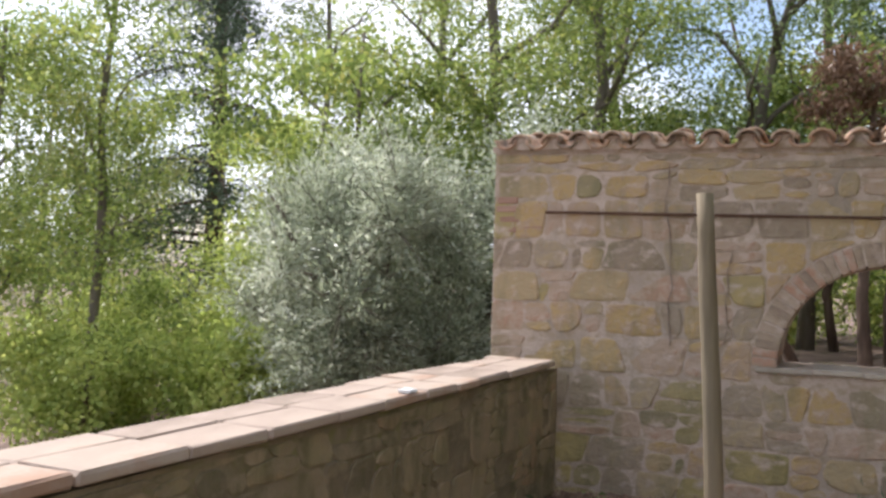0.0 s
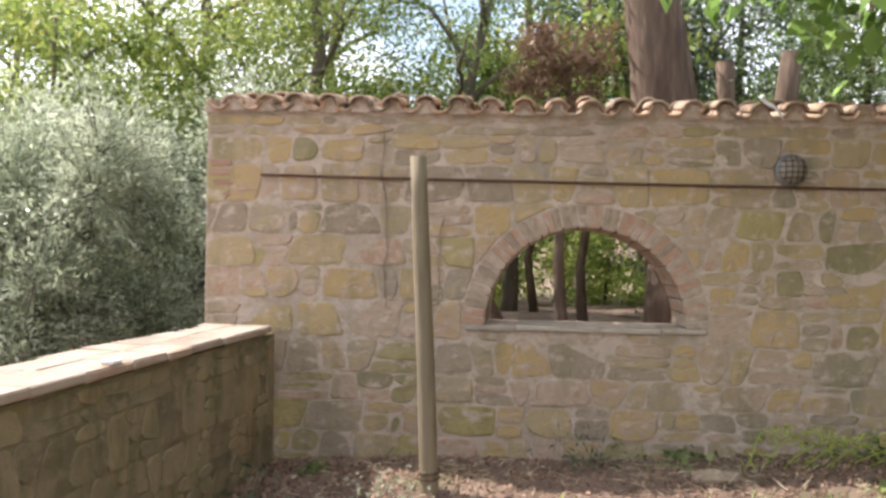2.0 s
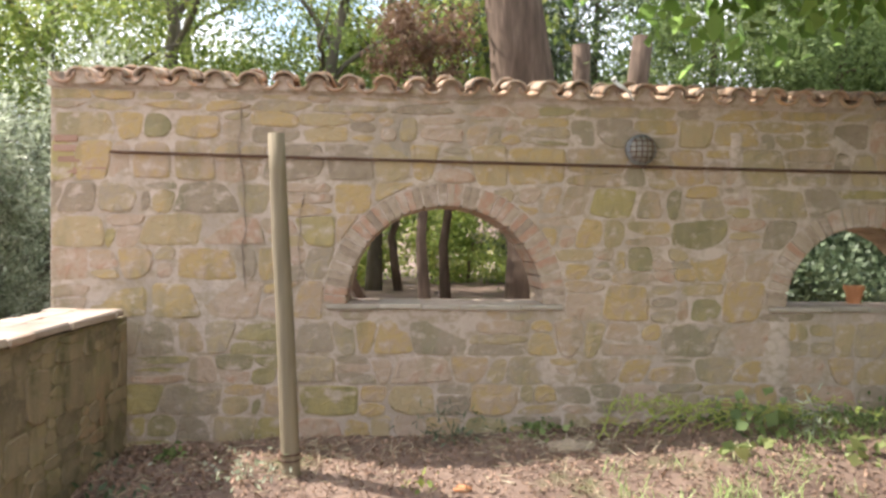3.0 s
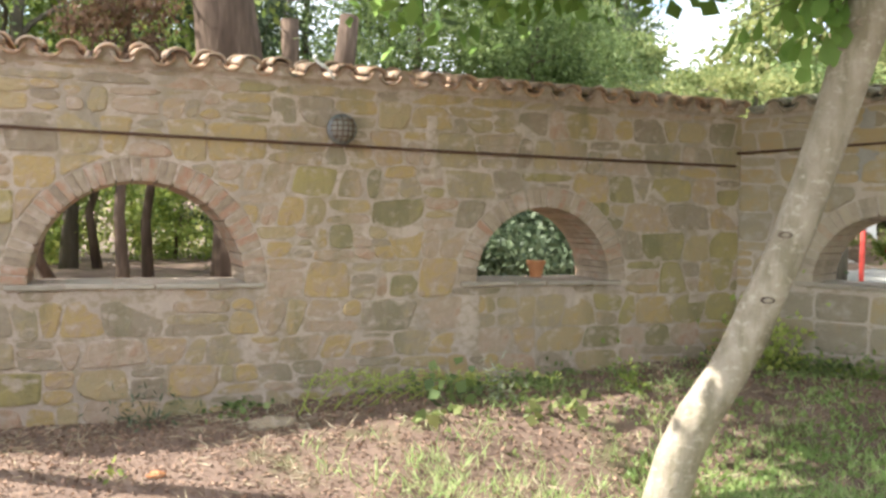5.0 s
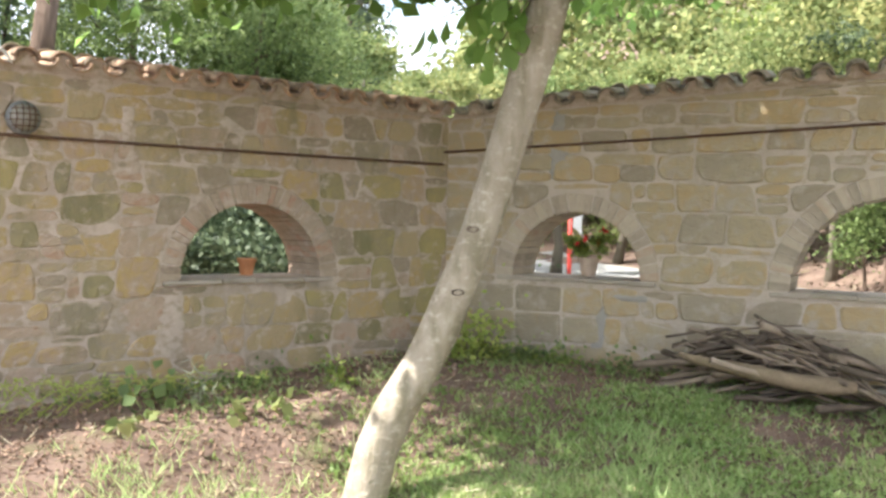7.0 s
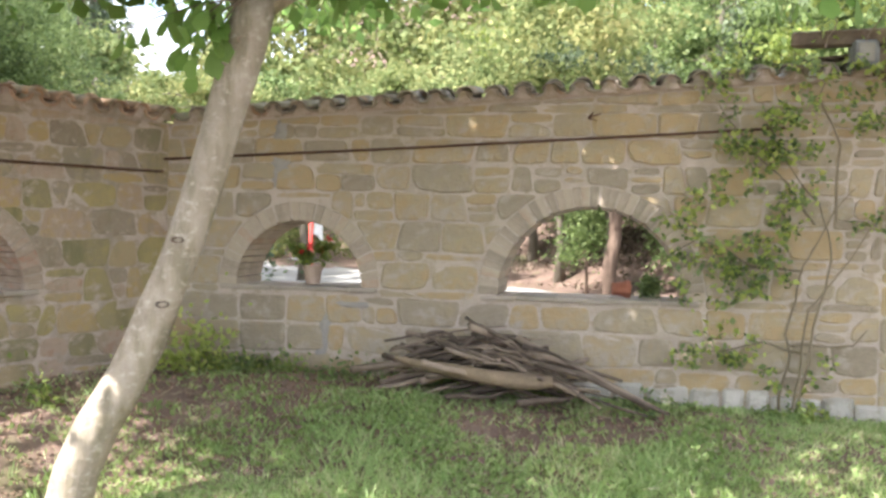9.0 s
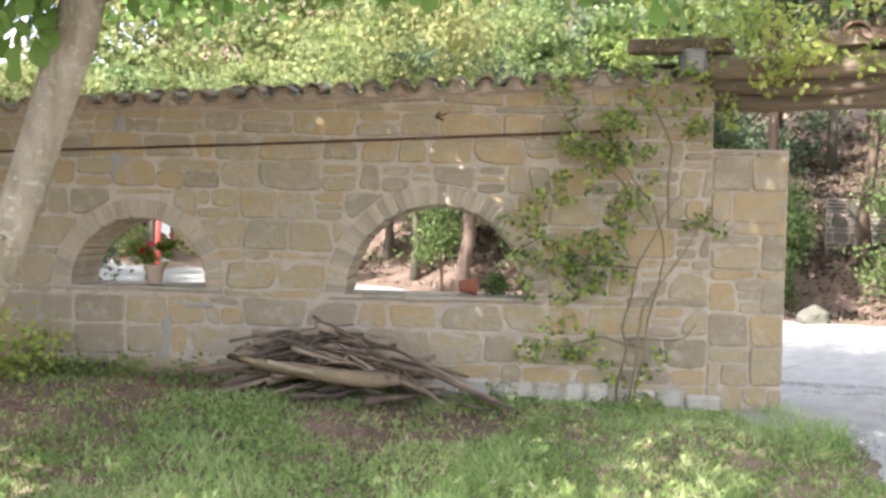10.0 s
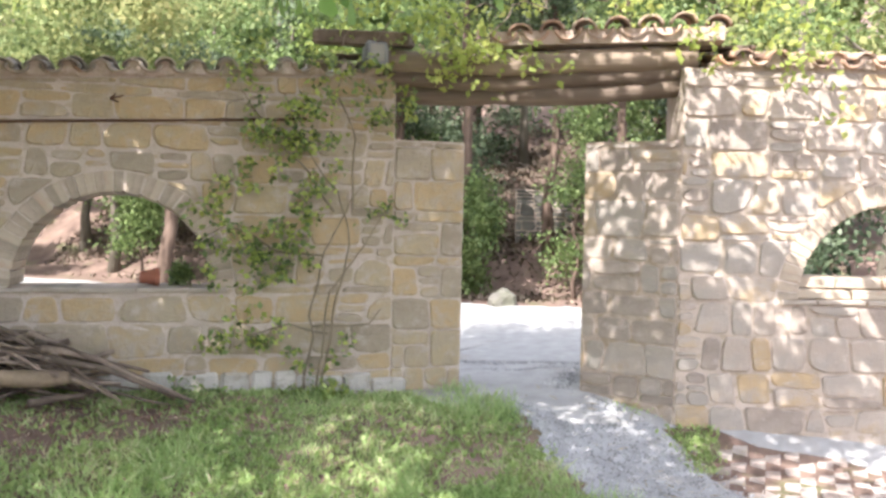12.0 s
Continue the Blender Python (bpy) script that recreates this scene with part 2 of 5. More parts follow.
STRAW = leafy("dry_straw", [(0.30, 0.24, 0.15), (0.44, 0.37, 0.25), (0.52, 0.46, 0.33)], 0.2, 0.8)
FLOWER = leafy("red_petals", [(0.55, 0.03, 0.03), (0.70, 0.06, 0.05)], 0.3)


# ---- building blocks ----
rng = np.random.default_rng(7)


def smooth(a, b, x):
    k = min(1.0, max(0.0, (x - a) / (b - a)))
    return k * k * (3 - 2 * k)


def mesh_of(name, verts, faces, mat, soft=False):
    me = bpy.data.meshes.new(name)
    me.from_pydata([tuple(map(float, v)) for v in verts], [], [tuple(map(int, f)) for f in faces])
    me.materials.append(mat)
    if soft:
        me.polygons.foreach_set("use_smooth", [True] * len(me.polygons))
    me.update()
    return me


def part(name, me, parent=None, label="", at=None):
    ob = new(name, me)
    if at is not None:
        ob.matrix_basis = at
    if parent:
        ob.parent = parent
    return tagged(ob, label) if label else ob


def thing(name, label, category, group="", at=(0, 0, 0), kind=""):
    ob = new(name)
    ob.location = at
    ob.empty_display_size = 0.1
    return tagged(ob, label, category, group, kind)


def tube(points, radii, sides=8, closed=True, lump=0.0):
    """Rings along a line of points: vertices and faces."""
    pts = [Vector(p) for p in points]
    verts, faces = [], []
    side = None
    for i, p in enumerate(pts):
        way = (pts[min(i + 1, len(pts) - 1)] - pts[max(i - 1, 0)]).normalized()
        if side is None:
            side = way.orthogonal().normalized()
        side = (side - way * side.dot(way)).normalized()
        other = way.cross(side)
        for k in range(sides):
            a = 2 * math.pi * k / sides
            r = radii[i] * (1 + (lump * (noise.noise(p * 3 + Vector((math.cos(a), math.sin(a), 0)) * 2)) if lump else 0))
            verts.append(p + (side * math.cos(a) + other * math.sin(a)) * r)
    for i in range(len(pts) - 1):
        for k in range(sides):
            a, b = i * sides + k, i * sides + (k + 1) % sides
            faces.append((a, b, b + sides, a + sides))
    if closed:
        faces.append(tuple(range(sides))[::-1])
        faces.append(tuple(range((len(pts) - 1) * sides, len(pts) * sides)))
    return verts, faces


def join(*pieces):
    verts, faces = [], []
    for v, f in pieces:
        o = len(verts)
        verts += list(v)
        faces += [tuple(i + o for i in q) for q in f]
    return verts, faces


def bend(a, b, sag=0.0, n=8, wobble=0.0, seed=0):
    a, b = Vector(a), Vector(b)
    out = []
    for i in range(n + 1):
        k = i / n
        p = a.lerp(b, k)
        p.z += sag * 4 * k * (1 - k)
        if wobble:
            w = noise.noise_vector(Vector((seed * 7.3, k * 2.5, seed * 1.7)))
            p += Vector(w) * wobble * math.sin(math.pi * min(1, k * 1.4 + 0.15) * 0.7)
        out.append(p)
    return out


def box(x0, x1, y0, y1, z0, z1):
    v = [(x, y, z) for z in (z0, z1) for y in (y0, y1) for x in (x0, x1)]
    return v, [(0, 2, 3, 1), (4, 5, 7, 6), (0, 1, 5, 4), (2, 6, 7, 3), (0, 4, 6, 2), (1, 3, 7, 5)]


def worn_box(name, sx, sy, sz, mat, chamfer=0.006, seed=0, rough=0.004):
    """A block about its centre with chamfered, slightly uneven edges."""
    bm = bmesh.new()
    bmesh.ops.create_cube(bm, size=1)
    bmesh.ops.scale(bm, vec=(sx, sy, sz), verts=bm.verts)
    bmesh.ops.bevel(bm, geom=list(bm.edges), offset=chamfer, segments=1, affect="EDGES")
    r = random.Random(seed)
    for v in bm.verts:
        v.co += Vector((r.uniform(-1, 1), r.uniform(-1, 1), r.uniform(-1, 1))) * rough
    me = bpy.data.meshes.new(name)
    bm.to_mesh(me)
    bm.free()
    me.materials.append(mat)
    return me


def leaves(name, centres, length, width, mat, droop=0.0, flat=0.0, ways=None, fold=0.18, curl=False):
    """One mesh of many small pointed leaves round the centres (an n x 3 array)."""
    c = np.asarray(centres, dtype=float)
    n = len(c)
    d = rng.normal(size=(n, 3)) if ways is None else np.asarray(ways) + rng.normal(size=(n, 3)) * 0.25
    d[:, 2] -= droop
    d /= np.linalg.norm(d, axis=1)[:, None]
    up = rng.normal(size=(n, 3)) * (1 - flat) + np.array([0, 0, 1.0]) * (flat * 2)
    s = np.cross(d, up)
    s /= np.linalg.norm(s, axis=1)[:, None] + 1e-9
    nn = np.cross(s, d)
    size = rng.uniform(0.6, 1.25, n)[:, None]
    L, W = length * size, width * size
    mid = c + d * L * 0.45
    v = np.stack([c, mid + s * W / 2 + nn * W * fold, c + d * L - nn * L * 0.08, mid - s * W / 2 + nn * W * fold], axis=1).reshape(-1, 3)
    k = 4
    if curl:
        k = 8
        at = lambda f, w, lift: c + d * L * f + s * W * w + nn * L * lift
        v = np.stack([c, at(0.25, 0.16, 0.01), at(0.55, 0.42, 0.03), at(0.8, 0.46, 0.0), at(1.0, 0.0, -0.10), at(0.8, -0.46, 0.0), at(0.55, -0.42, 0.03), at(0.25, -0.16, 0.01)], axis=1).reshape(-1, 3)
    me = bpy.data.meshes.new(name)
    me.vertices.add(k * n)
    me.vertices.foreach_set("co", v.ravel())
    me.loops.add(k * n)
    me.loops.foreach_set("vertex_index", np.arange(k * n, dtype=np.int32))
    me.polygons.add(n)
    me.polygons.foreach_set("loop_start", np.arange(0, k * n, k, dtype=np.int32))
    me.polygons.foreach_set("loop_total", np.full(n, k, dtype=np.int32))
    me.materials.append(mat)
    me.update(calc_edges=True)
    me.validate()
    return me


def clumps(centre, radii, count, per, spread, shell=0.35):
    """Leaf places: clumps gathered into boughs in an ellipsoid, thicker towards its outside, with gaps between."""
    boughs = max(6, count // 8)
    b = rng.normal(size=(boughs, 3))
    b /= np.linalg.norm(b, axis=1)[:, None]
    b *= (shell + (1 - shell) * rng.random((boughs, 1)) ** 0.5)
    p = b[rng.integers(boughs, size=count)] + rng.normal(size=(count, 3)) * np.array([0.17, 0.17, 0.10])
    p *= 1 + 0.2 * np.sin(p[:, :1] * 5.1 + 1.3) * np.cos(p[:, 1:2] * 4.3)
    p = p * np.array(radii) + np.array(centre)
    s = spread * rng.uniform(0.5, 1.3, (count, 1, 1))
    q = p[:, None, :] + rng.normal(size=(count, per, 3)) * s * np.array([1, 1, 0.65])
    return q.reshape(-1, 3), p


def ground_z(x, y):
    """The height of the ground: level by the walls, a little lower in the middle of the court, a bank beyond the drive."""
    d1 = 6.8 - y
    d2 = -((x - 6.47) * 0.8829 + (y - 6.8) * 0.4695)
    z = 0.26 * math.exp(-((x - 6.4) ** 2 + (y - 6.0) ** 2) / 11.0) - 0.02 - 0.08 * smooth(0.5, -1.5, x)
    inside = min(d1, d2)
    if d1 > 0 and d2 > 0:
        z -= 0.33 * smooth(0.7, 2.2, inside)
    z -= 0.17 * math.exp(-((x - 4.3) ** 2 + (y - 4.65) ** 2) / 0.6)
    z += 0.14 * math.exp(-((x - 10.2) ** 2 + (y + 0.2) ** 2) / 0.9)
    out = (x - 6.47) * 0.8829 + (y - 6.8) * 0.4695
    z += 2.6 * smooth(18.5, 30, out) + 0.14 * max(0.0, min(out, 60) - 28)
    z += 0.36 * max(0.0, min(out, 62) - 30) * smooth(52, 44, math.degrees(math.atan2(y, x - 1.2)))
    bank = x - 18.4 - 0.2 * y
    z += (1.5 * smooth(0.0, 3.4, bank) + 0.28 * max(0.0, min(bank, 16) - 3.0)) * smooth(21, 15, y)
    z += 0.35 * smooth(9, 16, y) * smooth(9, 5, x) - 2.2 * smooth(-3.5, -16, x)
    z += 0.05 * noise.noise(Vector((x * 0.5, y * 0.5, 3.0))) + 0.02 * noise.noise(Vector((x * 2.1, y * 2.1, 8.0)))
    return z


# ---- ground ----
def sheet(name, xs, ys, lift, mat):
    verts = [(x, y, ground_z(x, y) + lift) for y in ys for x in xs]
    w = len(xs)
    faces = [(j * w + i, j * w + i + 1, (j + 1) * w + i + 1, (j + 1) * w + i) for j in range(len(ys) - 1) for i in range(w - 1)]
    return mesh_of(name, verts, faces, mat, True)


def steps(a, b, near0, near1, fine, coarse):
    out, x = [], a
    while x < b:
        out.append(x)
        x += fine if near0 <= x < near1 else coarse
    return out + [b]


gx = [-900, -500, -250, -120, -70] + steps(-45, 60, -4, 13, 0.22, 1.5) + [90, 160, 300, 600, 900]
gy = [-900, -500, -250, -120, -60] + steps(-30, 60, -5, 9, 0.22, 1.5) + [90, 160, 300, 600, 900]
tagged(new("ground", sheet("ground", gx, gy, 0.0, SOIL)), "brown garden soil with mulch and green weeds", "ground", kind="structure")


def ribbon(name, line, widths, lift, mat, n=40, across=10):
    pts = [Vector((*p, 0)) for p in line]
    seg = len(pts) - 1
    verts, faces = [], []
    for i in range(n + 1):
        t = i / n * seg
        k = min(int(t), seg - 1)
        f = t - k
        f = f * f * (3 - 2 * f) if 0 < k < seg - 1 else f
        p = pts[k].lerp(pts[k + 1], f)
        way = (pts[k + 1] - pts[k]).normalized()
        side = Vector((-way.y, way.x, 0))
        w = widths[k] * (1 - f) + widths[k + 1] * f
        for j in range(across + 1):
            q = p + side * w * (j / across - 0.5) * (1 + 0.16 * noise.noise(Vector((i * 14 / n, j // across * 9, 4))) + 0.22 * noise.noise(Vector((i * 60 / n, j // across * 9, 7))))
            edge = abs(j / across - 0.5) * 2
            verts.append((q.x, q.y, ground_z(q.x, q.y) + lift - (0.05 if edge > 0.95 else 0)))
    for i in range(n):
        for j in range(across):
            a = i * (across + 1) + j
            faces.append((a, a + across + 1, a + across + 2, a + 1))
    return mesh_of(name, verts, faces, mat, True)


tagged(new("gravel_drive", ribbon("gravel_drive", [(20.6, 22.5), (17.8, 15.5), (14.3, 6.0), (13.6, 1.0), (12.6, -4), (12, -12)], [4, 5.5, 8.5, 9.6, 7, 6], 0.03, DRIVE, 80, 24)), "pale sunlit gravel drive beyond the gate", "drive", kind="structure")
tagged(new("gravel_path", ribbon("gravel_path", [(11.0, 0.15), (9.9, 0.1), (8.6, -0.65), (7.4, -1.5), (6.2, -2.6)], [1.6, 1.3, 1.2, 1.1, 1.1], 0.016, GRAVEL, 170, 14)), "pale grey gravel path through the gateway", "path", kind="structure")


# ---- walls ----
def clip(poly, nx, nz, d):
    """The part of a polygon where nx * x + nz * z <= d."""
    out = []
    for i in range(len(poly)):
        a, b = poly[i], poly[(i + 1) % len(poly)]
        da, db = nx * a[0] + nz * a[1] - d, nx * b[0] + nz * b[1] - d
        if da <= 0:
            out.append(a)
        if da * db < 0:
            k = da / (da - db)
            out.append((a[0] + (b[0] - a[0]) * k, a[1] + (b[1] - a[1]) * k))
    return out


def area(poly):
    return abs(sum(poly[i][0] * poly[(i + 1) % len(poly)][1] - poly[(i + 1) % len(poly)][0] * poly[i][1] for i in range(len(poly)))) / 2


def rounded(poly, cut):
    out = []
    for i in range(len(poly)):
        a, b = poly[i], poly[(i + 1) % len(poly)]
        ln = math.hypot(b[0] - a[0], b[1] - a[1])
        if ln < 0.012:
            out.append(((a[0] + b[0]) / 2, (a[1] + b[1]) / 2))
            continue
        k = min(0.42, cut / ln)
        for f in (k, 1 - k):
            out.append((a[0] + (b[0] - a[0]) * f, a[1] + (b[1] - a[1]) * f))
    return out


def ragged(poly, seed, amp=0.007, step=0.07):
    """The outline broken up into short uneven lengths."""
    out = []
    for i in range(len(poly)):
        a, b = poly[i], poly[(i + 1) % len(poly)]
        n = 1 + int(math.hypot(b[0] - a[0], b[1] - a[1]) / step)
        for k in range(n):
            x, z = a[0] + (b[0] - a[0]) * k / n, a[1] + (b[1] - a[1]) * k / n
            w = noise.noise_vector(Vector((x * 13, z * 13, seed * 0.37)))
            out.append((x + w[0] * amp, z + w[1] * amp))
    return out


def stone_mesh(poly, proud, mat, seed):
    """A dressed face with worn edges standing out of the mortar; the polygon lies in the wall's face."""
    r = random.Random(seed)
    cx, cz = sum(p[0] for p in poly) / len(poly), sum(p[1] for p in poly) / len(poly)
    n = len(poly)
    sgn = sum(poly[i][0] * poly[(i + 1) % n][1] - poly[(i + 1) % n][0] * poly[i][1] for i in range(n))
    if sgn < 0:
        poly = poly[::-1]
    verts, faces = [], []
    tx, tz = r.uniform(-0.03, 0.03), r.uniform(-0.05, 0.03)
    for scale, y in ((1.0, 0.02), (0.985, -proud * 0.55), (0.90, -proud)):
        for x, z in poly:
            dx, dz = x - cx, z - cz
            verts.append((dx * scale, y - (tx * dx + tz * dz if y < 0 else 0) + (r.uniform(-0.002, 0.002) if y < 0 else 0), dz * scale))
    for ring in range(2):
        for i in range(n):
            a, b = ring * n + i, ring * n + (i + 1) % n
            faces.append((a, b, b + n, a + n))
    faces.append(tuple(range(2 * n, 3 * n)))
    return mesh_of("stone", verts, faces, mat), (cx, cz)


def inset(poly, g):
    """A convex polygon drawn in by g on every side."""
    n = len(poly)
    if sum(poly[i][0] * poly[(i + 1) % n][1] - poly[(i + 1) % n][0] * poly[i][1] for i in range(n)) < 0:
        poly = poly[::-1]
    out = poly
    for i in range(n):
        a, b = poly[i], poly[(i + 1) % n]
        ln = math.hypot(b[0] - a[0], b[1] - a[1])
        if ln < 1e-6:
            continue
        nx, nz = (b[1] - a[1]) / ln, -(b[0] - a[0]) / ln
        out = clip(out, nx, nz, nx * a[0] + nz * a[1] - g)
        if len(out) < 3:
            return []
    return out


def rubble(L, z0, z1, w, h, jitter, seed, whole=0.42):
    """Outlines of stones in wandering courses: single blocks, stacked pairs and threes, slabs and small packing stones."""
    r = random.Random(seed)
    out, z, row = [], z0, 0
    while z < z1 + 0.1:
        hh = h * r.uniform(0.8, 1.25) if r.random() > 0.12 else h * 0.33
        low = lambda x, k=row: 0.035 * jitter * noise.noise(Vector((x * 1.7, k * 3.1, seed)))
        high = lambda x, k=row + 1: 0.035 * jitter * noise.noise(Vector((x * 1.7, k * 3.1, seed)))
        x, lean0 = -w * r.uniform(0.1, 0.8), 0.0
        while x < L:
            ww = w * r.choice((0.55, 0.75, 0.95, 1.1, 1.3, 1.6)) * (1.35 if hh < h * 0.5 else 1)
            lean1 = r.uniform(-0.05, 0.05) * jitter
            j = lambda: r.uniform(-0.018, 0.018) * jitter
            x2 = x + ww
            A, B, C, D = (x + lean0, z + low(x)), (x2 + lean1, z + low(x2)), (x2 - lean1, z + hh + high(x2)), (x - lean0, z + hh + high(x))
            at = lambda u, v: tuple((A[i] * (1 - u) + B[i] * u) * (1 - v) + (D[i] * (1 - u) + C[i] * u) * v for i in (0, 1))
            kind = r.random()
            kind = kind * 0.42 / whole if kind < whole else 0.42 + (kind - whole) * 0.58 / (1 - whole)
            cuts = []
            if hh < h * 0.5:
                cuts = [(0, 1, 0, 1, 0, 1)]
            elif kind < 0.42:
                cuts = [(0, 1, 0, 1)]
            elif kind < 0.66:
                m, t = r.uniform(0.3, 0.7), r.uniform(-0.1, 0.1)
                cuts = [(0, 1, 0, m, 0, m + t), (0, 1, m, 1, m + t, 1)]
            elif kind < 0.80 and ww > w * 0.9:
                m, k = r.uniform(0.3, 0.7), r.uniform(0.55, 0.75)
                cuts = [(0, m, 0, k), (m, 1, 0, k), (0, 1, k, 1)]
            elif kind < 0.92 and ww > w * 0.9:
                m, k = r.uniform(0.35, 0.65), r.uniform(0.3, 0.5)
                cuts = [(0, 1, 0, k), (0, m, k, 1), (m, 1, k, 1)]
            else:
                k1, k2 = r.uniform(0.25, 0.4), r.uniform(0.6, 0.75)
                cuts = [(0, 1, 0, k1), (0, 1, k1, k2), (0, 1, k2, 1)]
            for c in cuts:
                u0, u1, v0, v1 = c[:4]
                w0, w1 = (c[4], c[5]) if len(c) > 4 else (v0, v1)
                q = [at(u0, v0), at((u0 + u1) / 2, (v0 + w0) / 2), at(u1, w0), at(u1, (w0 + w1) / 2), at(u1, w1), at((u0 + u1) / 2, (v1 + w1) / 2), at(u0, v1), at(u0, (v0 + v1) / 2)]
                bulge = 0.012 * jitter
                q[1], q[3], q[5], q[7] = (q[1][0], q[1][1] - bulge), (q[3][0] + bulge, q[3][1]), (q[5][0], q[5][1] + bulge), (q[7][0] - bulge, q[7][1])
                if r.random() < 0.5 * jitter:
                    k = r.choice((0, 2, 4, 6))
                    mid = at((u0 + u1) / 2, (v0 + v1) / 2)
                    f = r.uniform(0.1, 0.3)
                    q[k] = (q[k][0] + (mid[0] - q[k][0]) * f, q[k][1] + (mid[1] - q[k][1]) * f)
                out.append([(a + j() * 0.5, b + j() * 0.5) for a, b in q])
            x, lean0 = x2, lean1
        z += hh
        row += 1
    return out


def wall(name, label, at, way, L, top0, top1, thick, arches, w, h, jx, gap, mat, brick_mat, seed, cut=0.03, zbase=-0.5, floor=-0.15, proud=(0.004, 0.016), whole=0.42, core_mat=MORTAR, moss=None, moss_mat=None, brick_w=0.075):
    """A masonry wall: mortar core with arched openings through it, a stone facing on the court's side, brick arches and sills.
    arches: (centre, sill height, inner radius, ring)."""
    u = Vector((math.cos(way), math.sin(way), 0))
    inn = Vector((-u.y, u.x, 0))
    m = Matrix(((u.x, inn.x, 0, at[0]), (u.y, inn.y, 0, at[1]), (0, 0, 1, 0), (0, 0, 0, 1)))
    top = lambda s: top0 + (top1 - top0) * s / L
    ss = set(np.linspace(0, L, max(3, int(L / 0.25))).round(4))
    for c, sill, r, ring in arches:
        ss = {s for s in ss if not (c - r - 0.02 < s < c + r + 0.02)}
        ss |= {round(c - r * math.cos(a), 4) for a in np.linspace(0, math.pi, 25) if -0.001 < c - r * math.cos(a) < L + 0.001}
    ss = sorted(ss)
    verts, faces = [], []

    def quad(*p):
        o = len(verts)
        verts.extend(p)
        faces.append((o, o + 1, o + 2, o + 3))

    def hole(s0, s1):
        mid = (s0 + s1) / 2
        for a in arches:
            if abs(mid - a[0]) < a[2]:
                return a

    for s0, s1 in zip(ss, ss[1:]):
        a = hole(s0, s1)
        spans = [(zbase, zbase, top(s0), top(s1))]
        if a:
            c, sill, r, ring = a
            arc = lambda s: sill + math.sqrt(max(0, r * r - (s - c) ** 2))
            spans = [(zbase, zbase, sill, sill), (arc(s0), arc(s1), top(s0), top(s1))]
            quad((s0, 0, sill), (s1, 0, sill), (s1, thick, sill), (s0, thick, sill))
            quad((s0, 0, arc(s0)), (s0, thick, arc(s0)), (s1, thick, arc(s1)), (s1, 0, arc(s1)))
        for b0, b1, t0, t1 in spans:
            quad((s0, 0, b0), (s1, 0, b1), (s1, 0, t1), (s0, 0, t0))
            quad((s1, thick, b1), (s0, thick, b0), (s0, thick, t0), (s1, thick, t1))
        quad((s0, 0, top(s0)), (s1, 0, top(s1)), (s1, thick, top(s1)), (s0, thick, top(s0)))
    quad((0, thick, zbase), (0, 0, zbase), (0, 0, top0), (0, thick, top0))
    quad((L, 0, zbase), (L, thick, zbase), (L, thick, top1), (L, 0, top1))
    core = tagged(new(name, mesh_of(name, verts, faces, core_mat)), label, "wall", kind="structure")
    core.matrix_basis = m
    # stone facing
    r = random.Random(seed + 1)
    for i, poly in enumerate(rubble(L, floor, max(top0, top1), w, h, jx, seed, whole)):
        x, z = sum(p[0] for p in poly) / len(poly), sum(p[1] for p in poly) / len(poly)
        poly = inset(poly, gap / 2 * r.choice((0.35, 0.7, 0.9, 1.1, 1.6)))
        if len(poly) < 3:
            continue
        poly = clip(poly, -1, 0, -0.006)
        poly = clip(poly, 1, 0, L - 0.006)
        slope = (top1 - top0) / L
        poly = clip(poly, -slope, 1, top0 - 0.02)
        poly = clip(poly, 0, -1, -floor + 0.2)
        for c, sill, rr, ring in arches:
            if abs(x - c) > rr + ring + 0.7 or len(poly) < 3:
                continue
            if z > sill - 0.03:
                dx, dz = x - c, max(0.02, z - sill)
                ln = math.hypot(dx, dz)
                if ln < rr * 0.9:
                    poly = []
                    break
                poly = clip(poly, -dx / ln, -dz / ln, -(dx / ln * c + dz / ln * sill) - (rr + ring + 0.012))
            elif abs(x - c) < rr + ring:
                poly = clip(poly, 0, 1, sill - 0.05)
            else:
                sx = 1 if x > c else -1
                poly = clip(poly, -sx, 0, -sx * c - (rr + ring + 0.012)) if any(p[1] > sill - 0.07 for p in poly) else poly
        if len(poly) < 3 or area(poly) < 0.0035:
            continue
        kind_mat = moss_mat if moss and r.random() < moss(x, z) else mat
        me, (cx, cz) = stone_mesh(ragged(rounded(poly, cut), seed), r.uniform(*proud), kind_mat, seed * 1000 + i)
        part("stone", me, core, at=Matrix.Translation((cx, 0, cz)))
    # brick rings and sills
    for c, sill, rr, ring in arches:
        count = max(9, round(math.pi * (rr + ring / 2) / brick_w))
        wide = math.pi * rr / count
        vb = [(-wide * 0.43, 0, rr + 0.0), (wide * 0.43, 0, rr), (wide * 0.5 * (rr + ring) / rr * 0.9, 0, rr + ring), (-wide * 0.5 * (rr + ring) / rr * 0.9, 0, rr + ring)]
        y0, y1 = -0.006, thick + 0.004
        v = [(p[0], y0 + 0.005, p[2] + (0.004 if k > 1 else -0.004)) for k, p in enumerate(vb)] + [(p[0], y1, p[2] - (0.02 if k < 2 else 0)) for k, p in enumerate(vb)]
        v += [(p[0] * 0.9, y0, p[2] + (-0.006 if k > 1 else 0.006)) for k, p in enumerate(vb)]
